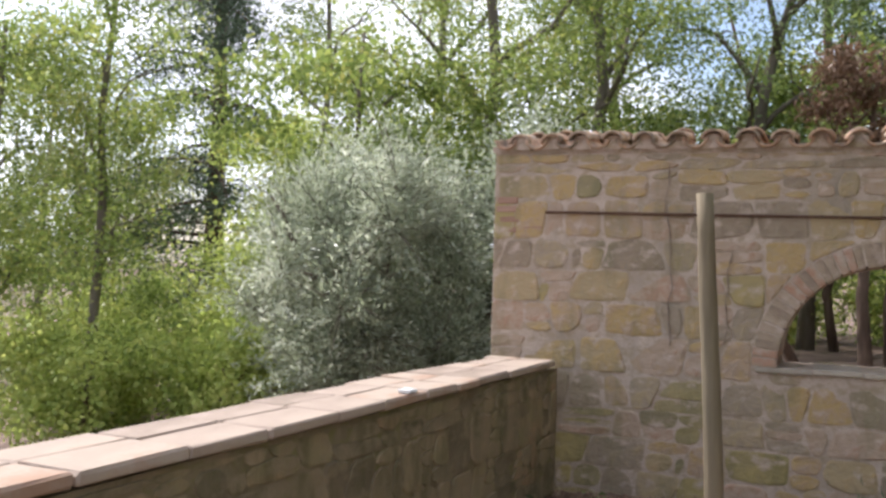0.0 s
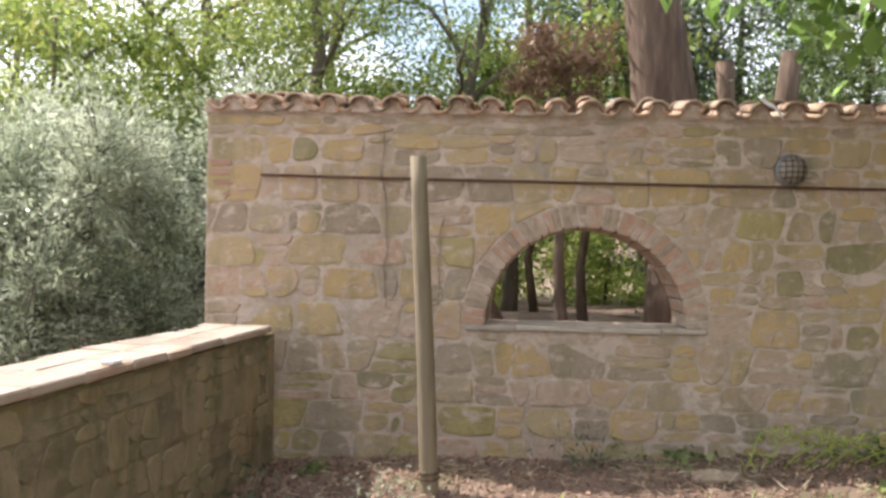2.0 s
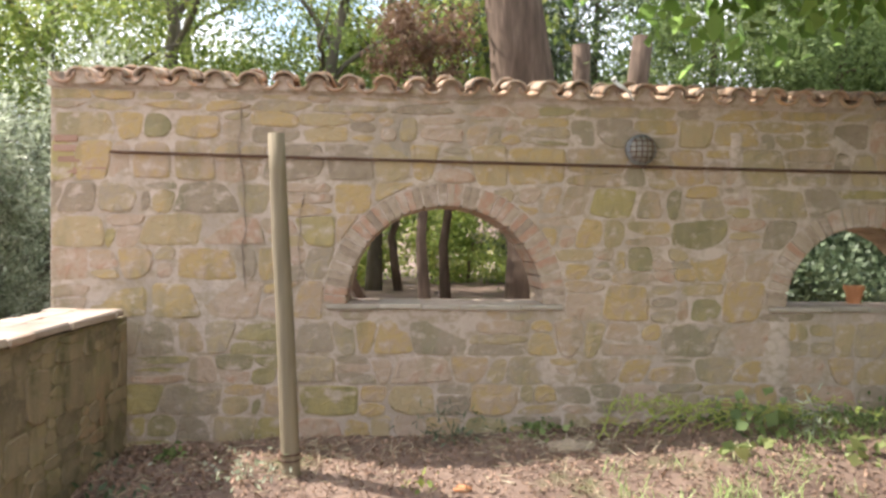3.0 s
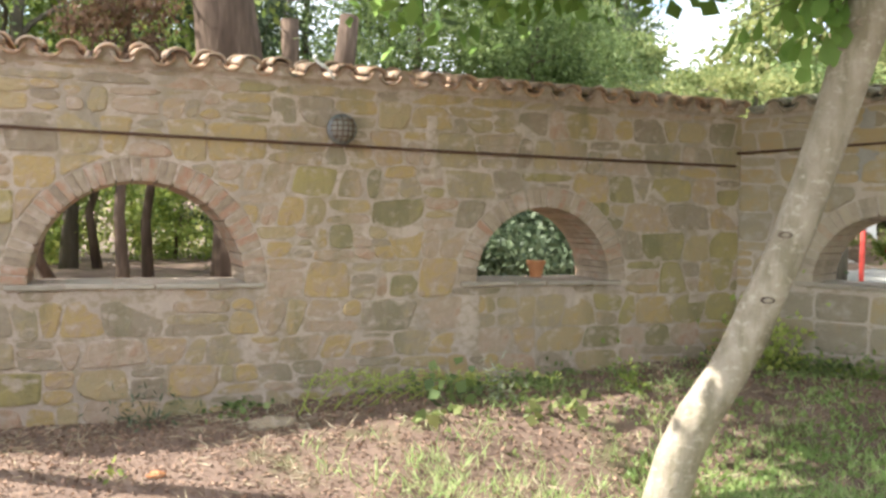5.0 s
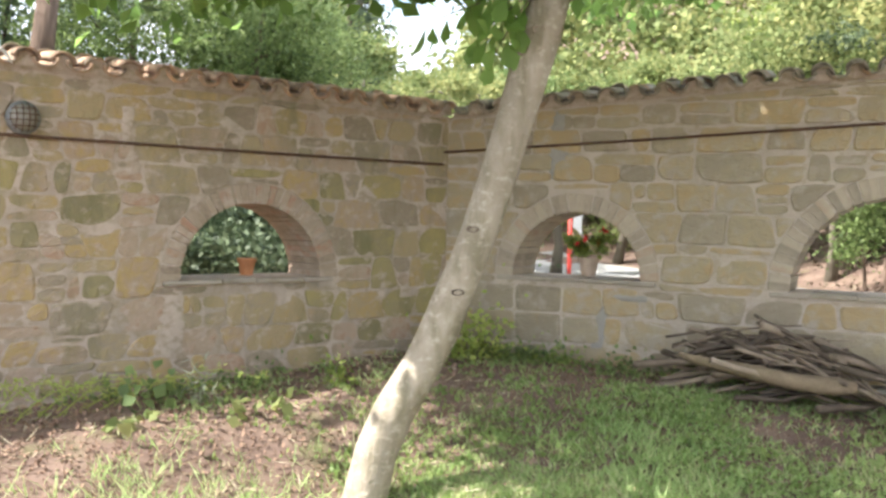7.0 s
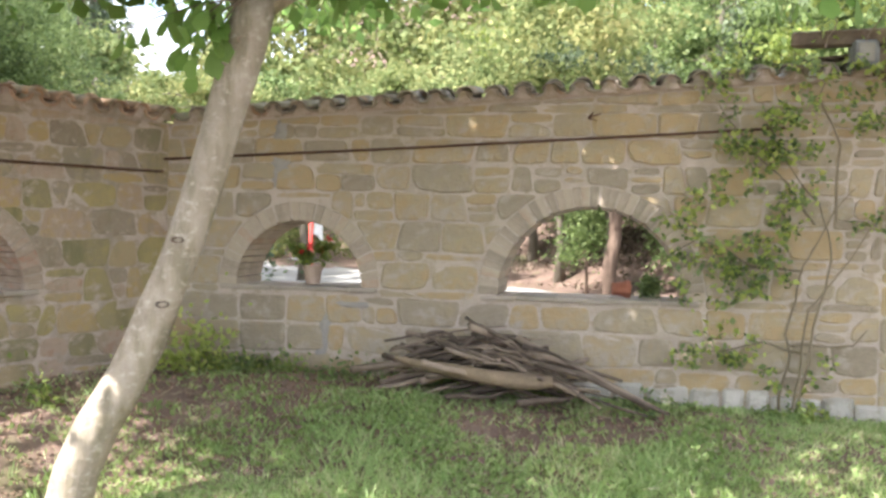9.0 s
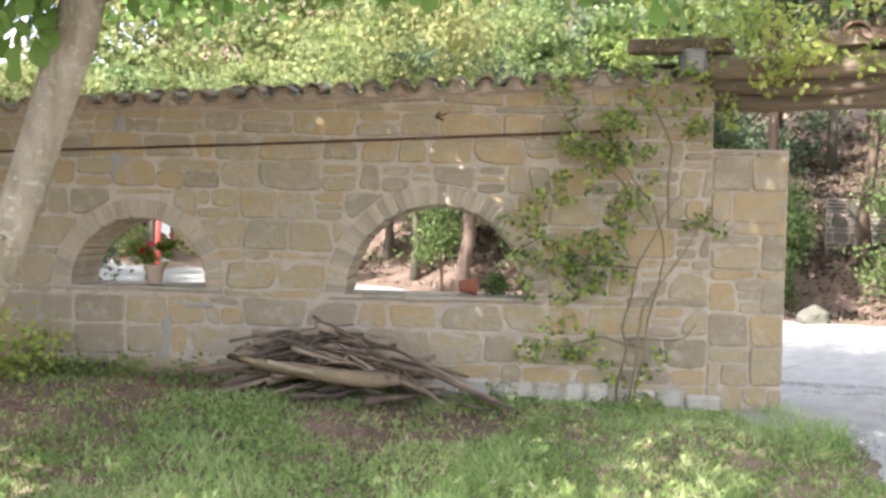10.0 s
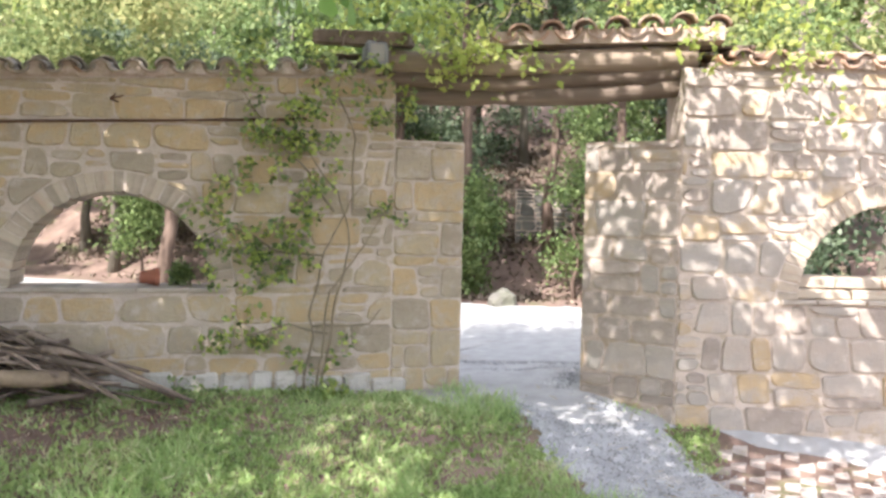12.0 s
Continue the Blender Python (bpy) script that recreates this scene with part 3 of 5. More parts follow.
        f = [(0, 4, 5, 1), (1, 5, 6, 2), (2, 6, 7, 3), (3, 7, 4, 0), (4, 7, 6, 5), (8, 9, 10, 11), (0, 1, 9, 8), (1, 2, 10, 9), (2, 3, 11, 10), (3, 0, 8, 11)]
        v = [(x, y, z - (0.012 if k in (0, 1, 4, 5) else 0)) for k, (x, y, z) in enumerate(v)]
        brick = mesh_of("brick", v, f, brick_mat)
        for k in range(count):
            a = math.pi * (k + 0.5) / count - math.pi / 2
            if not (-0.05 < c + rr * math.sin(a) < L + 0.05):
                continue
            part("brick", brick, core, at=pose(c, r.uniform(-0.003, 0.003), sill) @ Matrix.Rotation(a + r.uniform(-0.012, 0.012), 4, "Y"))
        s, x1 = c - rr - ring * 0.9, min(c + rr + ring * 0.9, L)
        while s < x1 - 0.05:
            ln = min(r.uniform(0.28, 0.5), x1 - s)
            part("sill_slab", worn_box("sill_slab", ln - 0.008, thick * 0.92 + 0.03, 0.036, SILL, 0.007, r.random(), 0.003), core, at=pose(s + ln / 2, thick * 0.46 - 0.022, sill - 0.018 + r.uniform(-0.004, 0.004), 0, r.uniform(-0.6, 0.6), 0))
            s += ln
    return core, m


A2 = radians(-62)
wall_1, M1 = wall("wall_1", "shaded rubble stone wall with brick arches and wide mortar", (-1.56, 6.8), 0.0, 8.05, 2.51, 2.40, 0.55, [(2.87, 0.94, 0.75, 0.145), (6.08, 0.935, 0.63, 0.145)], 0.275, 0.25, 0.95, 0.031, STONE, BRICK, 11, cut=0.018, proud=(0.002, 0.012), whole=0.66,
                  moss=lambda s, z: 0.6 if s > 6.5 and 0.25 < z < 1.75 else 0.5 if 0.4 < s < 1.7 and z < 0.65 else 0.06, moss_mat=GREEN_STONE, brick_w=0.062)
wall_2, M2 = wall("wall_2", "shaded coursed stone wall with pale brick arches", (6.47, 6.8), A2, 6.12, 2.39, 2.77, 0.55, [(1.265, 0.95, 0.60, 0.145), (3.83, 0.925, 0.79, 0.15)], 0.34, 0.235, 0.6, 0.031, BLOCK, PALE_BRICK, 23, cut=0.02, proud=(0.004, 0.018), whole=0.76, core_mat=PALE_MORTAR)
pier_a, MA = wall("wall_3", "low squared stone gate pier at the wall's end", (6.47 + 6.121 * math.cos(A2), 6.8 + 6.121 * math.sin(A2)), A2, 0.63, 2.22, 2.22, 0.5, [], 0.36, 0.27, 0.4, 0.026, BLOCK, PALE_BRICK, 31, cut=0.022, proud=(0.008, 0.022), whole=0.78, core_mat=PALE_MORTAR)
A3 = math.atan2(-1.61, 0.38)
wall_4, M4 = wall("wall_4", "sun-dappled stone wall with a brick arch", (9.29, -1.02), A3, 5.4, 2.80, 2.80, 0.55, [(1.76, 0.95, 0.80, 0.15)], 0.31, 0.25, 0.6, 0.032, ROSY_BLOCK, PALE_BRICK, 41, cut=0.022, proud=(0.008, 0.024), whole=0.72, core_mat=PALE_MORTAR)
r = random.Random(19)
for z0, z1, back in ((0.95, 1.035, 0.01), (1.037, 1.135, 0.07)):
    s = 0.97
    while s < 2.5:
        ln = min(r.uniform(0.3, 0.55), 2.55 - s)
        part("sill_slab", worn_box("sill_slab", ln - 0.012, 0.44 - back, z1 - z0 - 0.006, PALE_BRICK, 0.010, r.random(), 0.005), wall_4, at=pose(s + ln / 2, 0.27 + back / 2, (z0 + z1) / 2))
        s += ln
pier_b, MB = wall("wall_5", "low sun-dappled stone gate pier", (9.594, -0.232), math.atan2(-0.788, -0.304), 0.841, 2.22, 2.22, 0.5, [], 0.33, 0.24, 0.5, 0.026, ROSY_BLOCK, PALE_BRICK, 58, cut=0.022, proud=(0.006, 0.02), whole=0.78)
LOW0, LOW1 = Vector((-0.965, 6.62, 0)), Vector((-1.25, 1.9, 0))
low_way = math.atan2(LOW0.y - LOW1.y, LOW0.x - LOW1.x)
LOWL = (LOW0 - LOW1).length + 3.5
low_at = LOW0 - Vector((math.cos(low_way), math.sin(low_way), 0)) * LOWL
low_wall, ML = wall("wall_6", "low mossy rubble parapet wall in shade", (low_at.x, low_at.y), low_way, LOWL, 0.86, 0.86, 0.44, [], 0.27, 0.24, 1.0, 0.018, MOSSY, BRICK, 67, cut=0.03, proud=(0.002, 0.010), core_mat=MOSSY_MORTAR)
r = random.Random(5)
s = 0.0
while s < LOWL - 0.25:
    ln = min(r.uniform(0.25, 0.52), LOWL - 0.12 - s)
    d = r.uniform(0.20, 0.26)
    for y0, y1 in ((-0.032 + r.choice((-0.008, 0.0, 0.004, 0.016)), d), (d + 0.005, 0.47 + r.uniform(-0.04, 0.03))):
        part("coping_slab", worn_box("coping_slab", ln - 0.006, y1 - y0, 0.05, COPING, 0.010, r.random(), 0.004), low_wall, at=pose(s + ln / 2, (y0 + y1) / 2, 0.897 + r.uniform(-0.0015, 0.0015)))
    s += ln
# plain walls that close the court behind
for nm, a, b in (("wall_7", (10.4, -6.2), (10.0, -13)), ("wall_8", (10.0, -13.3), (-4.0, -13.3))):
    a, b = Vector((*a, 0)), Vector((*b, 0))
    w = math.atan2(b.y - a.y, b.x - a.x)
    ob = tagged(new(nm, mesh_of(nm, *box(0, (b - a).length, 0, 0.5, -0.5, 2.6), MORTAR)), "plain mortared stone wall", "wall", kind="structure")
    ob.matrix_basis = Matrix.Translation(a) @ Matrix.Rotation(w, 4, "Z")


# ---- roof tiles on the walls ----
def barrel(name, r0, r1, length, mat, up=True, thick=0.021, n=7):
    """A half-round tile along +y, wide end at y = 0."""
    verts, faces = [], []
    for y, rr in ((0, r0), (length, r1)):
        for t in (0, thick):
            for k in range(n + 1):
                a = math.pi * k / n
                x, z = (rr - t) * math.cos(a), (rr - t) * math.sin(a) * 0.85
                verts.append((x, y, z if up else -z))
    w = n + 1
    for k in range(n):
        o = [(k, k + 1, 2 * w + k + 1, 2 * w + k), (w + k, 3 * w + k, 3 * w + k + 1, w + k + 1), (k, w + k, w + k + 1, k + 1), (2 * w + k, 2 * w + k + 1, 3 * w + k + 1, 3 * w + k)]
        faces += o
    faces += [(0, 2 * w, 3 * w, w), (n, w + n, 3 * w + n, 2 * w + n)]
    return mesh_of(name, verts, faces, mat, True)


def tile_row(owner, s0, s1, z_of, mat, seed, pitch=0.245, over=0.075, depth=0.5, tilt=9):
    r = random.Random(seed)
    cover, channel = barrel("cover_tile", 0.088, 0.070, depth, mat), barrel("channel_tile", 0.092, 0.105, depth, mat, False)
    n = round((s1 - s0) / pitch)
    arc = [(0.066 * math.cos(math.pi * k / 8), 0.058 * math.sin(math.pi * k / 8)) for k in range(9)]
    plug = mesh_of("mortar_plug", [(x, y, z) for y in (0.0, 0.12) for x, z in [(0.075, -0.05)] + arc + [(-0.075, -0.05)]], [tuple(range(11)), tuple(range(21, 10, -1))] + [(k, k + 11, k + 12, k + 1) for k in range(10)], MORTAR)
    for i in range(n):
        s = s0 + (i + 0.5) * (s1 - s0) / n
        part("mortar_plug", plug, owner, at=pose(s + pitch / 2, -over + 0.022 + r.uniform(0, 0.02), z_of(s) + 0.062))
        part("channel_tile", channel, owner, at=pose(s + r.uniform(-0.01, 0.01), -over + r.uniform(-0.02, 0.02), z_of(s) + 0.088 + r.uniform(-0.006, 0.006), tilt, r.uniform(-4, 4), r.uniform(-2.5, 2.5)))
        part("cover_tile", cover, owner, at=pose(s + pitch / 2 + r.uniform(-0.014, 0.014), -over - 0.01 + r.uniform(-0.035, 0.03), z_of(s) + 0.062 + r.uniform(-0.008, 0.012), tilt, r.uniform(-7, 7), r.uniform(-4, 4)))
        part("channel_tile", channel, owner, at=pose(s, depth - over + 0.12, z_of(s) + 0.155, -tilt, 0, r.uniform(-2, 2)))
        part("cover_tile", cover, owner, at=pose(s + pitch / 2 + r.uniform(-0.02, 0.02), depth - over - 0.08, z_of(s) + 0.135 + r.uniform(-0.012, 0.022), -tilt * 0.4, r.uniform(-7, 7), r.uniform(-5, 5)))
    bed = [(s0, 0.0, z_of(s0) - 0.004), (s1, 0.0, z_of(s1) - 0.004), (s1, 0.0, z_of(s1) + 0.085), (s0, 0.0, z_of(s0) + 0.085)]
    v = [(x, -0.014, z + (0 if k < 2 else -0.04)) for k, (x, y, z) in enumerate(bed)] + [(x, 0.5, z + 0.03) for x, y, z in bed]
    part("mortar_bed", mesh_of("mortar_bed", v, [(0, 1, 2, 3), (5, 4, 7, 6), (3, 2, 6, 7), (4, 0, 3, 7), (1, 5, 6, 2), (4, 5, 1, 0)], MORTAR), owner)


tile_row(wall_1, -0.02, 7.96, lambda s: 2.51 - 0.11 * s / 8.05, TILE, 3)
tile_row(wall_2, 0.06, 5.92, lambda s: 2.39 + 0.38 * s / 6.12, GREY_TILE, 4)
tile_row(wall_4, 0.22, 5.1, lambda s: 2.80, TILE, 5)


# ---- trees and shrubs ----
def tree(name, label, foot, trunk, radii, limbs, crowns, leaf, bark, leaf_size, group="", category="tree", droop=0.2, sides=10, lump=0.25, wob=0.35):
    """trunk: points over the foot; limbs: (height share, tip offset, radius); crowns: (centre, radii, clumps, leaves per clump, spread)."""
    z0 = ground_z(foot[0], foot[1])
    ob = thing(name, label, category, group, (foot[0], foot[1], z0))
    pts = [Vector(p) for p in trunk]
    pieces = [tube(pts, radii, sides, True, lump)]
    for k, (share, tip, rad) in enumerate(limbs):
        f = share * (len(pts) - 1)
        i = min(int(f), len(pts) - 2)
        a = pts[i].lerp(pts[i + 1], f - i)
        line = bend(a, a + Vector(tip), Vector(tip).length * 0.08, 7, wob, k + len(name) + foot[0])
        pieces.append(tube(line, [rad * (1 - 0.8 * j / 7) for j in range(8)], 6))
        for t in range(2):
            q = line[3 + 2 * t]
            e = q + Vector((random.Random(k * 9 + t).uniform(-1, 1), random.Random(k * 5 + t).uniform(-1, 1), random.Random(k + t).uniform(0.1, 0.9))) * Vector(tip).length * 0.35
            pieces.append(tube(bend(q, e, 0.05, 4, 0.2, k + t), [rad * 0.4 * (1 - 0.8 * j / 4) for j in range(5)], 5))
    part("trunk", mesh_of("trunk", *join(*pieces), bark, True), ob)
    every = [clumps(*c)[0] for c in crowns]
    if every:
        part("crown", leaves("crown", np.concatenate(every), leaf_size[0], leaf_size[1], leaf, droop), ob)
    return ob


def straight(h, lean=(0, 0), n=6, sway=0.15, seed=0):
    return [Vector((lean[0] * k / n + sway * noise.noise(Vector((seed, k * 0.6, 1))), lean[1] * k / n + sway * noise.noise(Vector((seed, k * 0.6, 5))), h * k / n - (0.25 if k == 0 else 0))) for k in range(n + 1)]


def taper(r0, r1, n=6):
    return [r0 * 1.25] + [r0 + (r1 - r0) * k / n for k in range(1, n + 1)]


# olives behind the parapet
def olive(label, foot, radii, height, shoots, seed):
    """A bushy olive: limbs, and many upright shoots set with narrow leaves that reach unevenly past the crown."""
    z0 = ground_z(*foot)
    ob = thing("olive_tree", label, "tree", "olive trees", (foot[0], foot[1], z0))
    r = random.Random(seed)
    pieces = [tube(straight(1.2, (0.1, 0.1), seed=seed), taper(0.15, 0.11), 10, True, 0.3)]
    for k in range(7):
        a = k * 0.9 + seed
        pieces.append(tube(bend((0.1, 0.1, 0.9), (0.7 * radii[0] * math.cos(a), 0.7 * radii[1] * math.sin(a), height + 0.3 * radii[2] * (k % 3)), 0.1, 7, 0.2, k + seed), [0.07 * (1 - 0.11 * j) for j in range(8)], 6))
    spots, ways = [], []
    lobes = [Vector((r.uniform(-0.85, 0.85) * radii[0], r.uniform(-0.8, 0.8) * radii[1], r.uniform(-0.95, 0.75) * radii[2] + height)) for _ in range(34)]
    for k in range(shoots):
        c = r.choice(lobes)
        d = Vector((r.gauss(0, 1), r.gauss(0, 1), r.gauss(0.35, 0.9))).normalized()
        ln = r.uniform(0.35, 0.85) * (1.3 if r.random() < 0.12 else 1)
        tip = c + d * ln + Vector((0, 0, 0.12 * ln))
        line = bend(c, tip, 0.06, 5)
        if k % 4 == 0:
            pieces.append(tube(line, [0.008 * (1 - 0.14 * j) for j in range(6)], 4))
        for f in np.linspace(0.15, 1.0, 30):
            spots.append(np.array(c.lerp(tip, f)) + rng.normal(size=3) * 0.035)
            ways.append(np.array(d) * 0.8 + rng.normal(size=3) * 0.5)
    part("trunk", mesh_of("trunk", *join(*pieces), GREY_BARK, True), ob)
    part("crown", leaves("crown", spots, 0.075, 0.021, LEAF_OLIVE, 0, 0, ways), ob)
    return ob


olive("silvery green bushy olive tree behind the parapet", (-3.75, 8.3), (1.15, 1.0, 1.25), 1.65, 2100, 2)
olive("grey-green olive tree close to the stone wall", (-3.1, 10.4), (1.3, 1.0, 1.5), 1.75, 2100, 5)
# slim broadleaf trees on the slope
for k, (x, y, h, cr, leaf) in enumerate([(-9.0, 10.3, 7.0, 1.5, LEAF_LIME), (-10.6, 9.8, 6.5, 1.4, LEAF_LIME), (-13, 14.0, 6.5, 1.7, LEAF_HILL), (-7.4, 13.6, 4.6, 1.3, BUSH), (-15.5, 15.5, 7.0, 1.8, LEAF_MID), (-17.5, 20, 7.5, 2.0, LEAF_HILL), (-9.0, 19.5, 5.5, 1.8, LEAF_HILL)]):
    tree("slender_tree", "slender tree with light green leaves on the slope", (x, y), straight(h, (0.2, 0.1), seed=k + 2), taper(0.09, 0.03), [(0.35 + 0.1 * j, (0.8 * math.cos(j * 2.3 + k), 0.8 * math.sin(j * 2.3 + k), 0.9), 0.03) for j in range(6)],
         [((0.1, 0, h * 0.30), (cr, cr, h * 0.26), 110, 60, 0.24), ((0.1, 0, h * 0.72), (cr, cr, h * 0.34), 165, 60, 0.26)], leaf, GREY_BARK, (0.08, 0.048), "slender trees")
# tall conifer with level tiers
zc = ground_z(-12.4, 17.8)
con = thing("cedar_tree", "tall dark cedar with level drooping branches", "tree", "", (-12.4, 17.8, zc))
pieces, needles = [tube(straight(13, (0, 0), 8, 0.1), taper(0.3, 0.06, 8), 10)], []
rr = random.Random(3)
for k in range(46):
    z = 1.8 + k * 0.24
    a = rr.uniform(0, 2 * math.pi)
    ln = (4.0 - z * 0.22) * rr.uniform(0.7, 1.15)
    tip = Vector((math.cos(a) * ln, math.sin(a) * ln, z - 0.25 * ln))
    line = bend((0, 0, z), tip, 0.35, 6, 0.15, k)
    pieces.append(tube(line, [0.05 * (1 - 0.12 * j) for j in range(7)], 5))
    for p in line[1:]:
        needles.append(np.array(p) + rng.normal(size=(110, 3)) * np.array([0.36, 0.36, 0.10]) - np.array([0, 0, 0.13]))
part("trunk", mesh_of("trunk", *join(*pieces), BARK, True), con)
part("crown", leaves("crown", np.concatenate(needles), 0.17, 0.04, LEAF_NEEDLE, 0.6), con)
# false acacias behind the first wall, with bare forked stems
acacia = [(-3.9, 12.6, 8.5, (0.2, 0.3)), (-2.4, 13.9, 8.5, (-0.1, 0.2)), (-0.6, 15.0, 8.0, (1.2, 0)), (-5.6, 15.5, 8.5, (-0.3, 0.2)), (0.6, 17.0, 9.0, (0.4, 0.0)), (-3.0, 18.0, 9.5, (0.2, 0.0)), (-9.4, 18.0, 9.5, (-0.3, 0.0))]
for k, (x, y, h, lean) in enumerate(acacia):
    tree("acacia_tree", "open acacia with forked brown stems and light leaves", (x, y), straight(h, lean, 8, 0.4, k + 11), taper(0.14, 0.035, 8), [(0.28 + 0.08 * j, (1.8 * math.cos(j * 2.1 + k * 1.3), 1.8 * math.sin(j * 2.1 + k * 1.3), 1.5), 0.055) for j in range(6)],
         [((lean[0] * 0.6, lean[1], h * 0.62), (2.3, 2.0, h * 0.34), 170, 66, 0.27), ((lean[0] * 0.3, 0, h * 0.35), (1.7, 1.5, h * 0.16), 60, 60, 0.26)], LEAF_LIME if k in (0, 1, 3, 5, 6) else LEAF_MID, GREY_BARK, (0.085, 0.046), "acacia trees")
tree("maple_sapling", "young tree with bright yellow-green leaves", (-5.4, 11.2), straight(5.0, (0.3, 0), seed=21), taper(0.07, 0.02), [(0.4 + 0.1 * j, (0.9 * math.cos(j * 2.2), 0.9 * math.sin(j * 2.2), 0.8), 0.025) for j in range(5)],
     [((0.1, 0, 3.5), (1.7, 1.4, 1.6), 150, 50, 0.26)], LEAF_LIME, GREY_BARK, (0.10, 0.075))
# the big trunk and the pollarded stems
tree("pine_tree", "massive rough-barked brown pine trunk behind the wall", (2.93, 11.9), straight(9, (-0.95, 0), 8, 0.1, 5), [0.55, 0.43, 0.41, 0.39, 0.37, 0.35, 0.33, 0.3, 0.25], [(0.75, (2, 1, 1.5), 0.1), (0.8, (-2, 1, 1.5), 0.1), (0.9, (0.5, -1.5, 1), 0.08)],
     [((-1.5, 0, 8.2), (3.2, 3.2, 1.6), 110, 26, 0.35), ((0.6, 1.6, 4.6), (1.8, 0.9, 1.2), 60, 30, 0.3)], LEAF_DARK, BARK, (0.14, 0.05))
for x, y, h, lean in ((3.45, 12.4, 3.85, (0, 0)), (3.46, 10.7, 3.75, (0.35, 0))):
    tree("pollard_trunk", "bare grey pollarded trunk cut off above the wall", (x, y), straight(h, lean, 6, 0.1, x), taper(0.15, 0.12), [], [], LEAF_DARK, BARK, (0.1, 0.05), "pollards")
tree("dead_cypress", "small tree with dry rust-brown foliage", (1.27, 11.2), straight(4.0, (0.1, 0), seed=9), taper(0.09, 0.02), [(0.5 + 0.08 * j, (0.7 * math.cos(j * 2.4), 0.7 * math.sin(j * 2.4), 0.3), 0.02) for j in range(5)], [((0.05, 0, 3.6), (0.55, 0.45, 0.9), 100, 34, 0.13), ((0.2, 0, 3.0), (0.45, 0.4, 0.35), 38, 32, 0.12), ((-0.65, 0, 2.95), (0.5, 0.3, 0.18), 14, 16, 0.10)], LEAF_DRY, BARK, (0.10, 0.03), droop=0.8)
for k, (x, y, h, cr) in enumerate([(5.6, 13.4, 6.2, 1.7), (7.4, 13.2, 5.6, 1.5), (4.4, 16.0, 7.5, 2.0), (9.0, 15.5, 6.0, 1.8)]):
    tree("juniper_tree", "dense grey-green juniper behind the wall", (x, y), straight(h * 0.8, (0.1, 0), seed=k + 30), taper(0.12, 0.03), [(0.3 + 0.1 * j, (0.8 * math.cos(j * 2.4), 0.8 * math.sin(j * 2.4), 0.6), 0.03) for j in range(6)], [((0, 0, h * 0.52), (cr, cr, h * 0.5), 580, 72, 0.22)], (LEAF_MID, LEAF_MID, LEAF_DARK, LEAF_MID)[k], BARK, (0.095, 0.034), "junipers", droop=0.3)
# dim wood seen through the first arch
for k, (x, y, h, leaf) in enumerate([(1.75, 13.6, 6, LEAF_LIME), (1.1, 17.0, 6, LEAF_LIME), (3.3, 15.2, 7, LEAF_DARK), (0.5, 9.6, 3.0, LEAF_DARK), (-0.4, 20.0, 7, LEAF_MID), (3.9, 19.0, 7, LEAF_MID), (2.0, 22.0, 8, LEAF_LIME)]):
    tree("woodland_tree", "dark-stemmed woodland tree behind the wall", (x, y), straight(h, (0.9 * math.sin(k * 3), 0), 6, 0.4, k + 40), taper(0.075, 0.03), [(0.35 + 0.12 * j, (1.1 * math.cos(j * 2.4 + k), 1.1 * math.sin(j * 2.4 + k), 0.8), 0.04) for j in range(4)], [((0, 0, h * 0.55), (1.7, 1.5, h * 0.30), 110, 36, 0.28)] if h > 4 else [], leaf, BARK, (0.13, 0.08), "woodland trees")
for k, (x, y, h, cr) in enumerate([(0.2, 19, 1.6, 1.6), (2.6, 20, 1.8, 1.8), (4.6, 17.5, 1.7, 1.6), (-2.2, 20, 1.8, 1.8), (7.0, 17, 2.0, 2.0), (5.1, 9.6, 1.6, 1.1), (6.4, 10.8, 1.9, 1.2), (-7.8, 12.5, 1.8, 1.4), (-6.6, 10.2, 1.2, 1.0), (-10.6, 12.0, 2.2, 1.8), (-11, 16, 2.4, 2.2), (-6.0, 17.0, 2.2, 2.4), (-9.6, 14.6, 3.0, 1.7), (-14.5, 18.5, 3.4, 2.2), (-8.4, 9.6, 1.6, 1.2), (1.0, 21.5, 3.0, 2.0), (-1.6, 22.5, 3.0, 2.0), (3.6, 22.5, 3.2, 2.0)]):
    tree("shrub", "leafy undergrowth shrub in the wood", (x, y), straight(h * 0.5, (0.1, 0), seed=k + 60), taper(0.04, 0.02), [(0.6, (0.4, 0.2, 0.5), 0.02)], [((0, 0, h * 0.5), (cr, cr, h * 0.55), 170, 44, 0.2)], LEAF_DARK if k in (5, 6) else (BUSH if k in (7, 8, 9, 10, 12, 13, 14, 15, 16, 17) else LEAF_LIME), BARK, (0.10, 0.06), "undergrowth", "shrub")
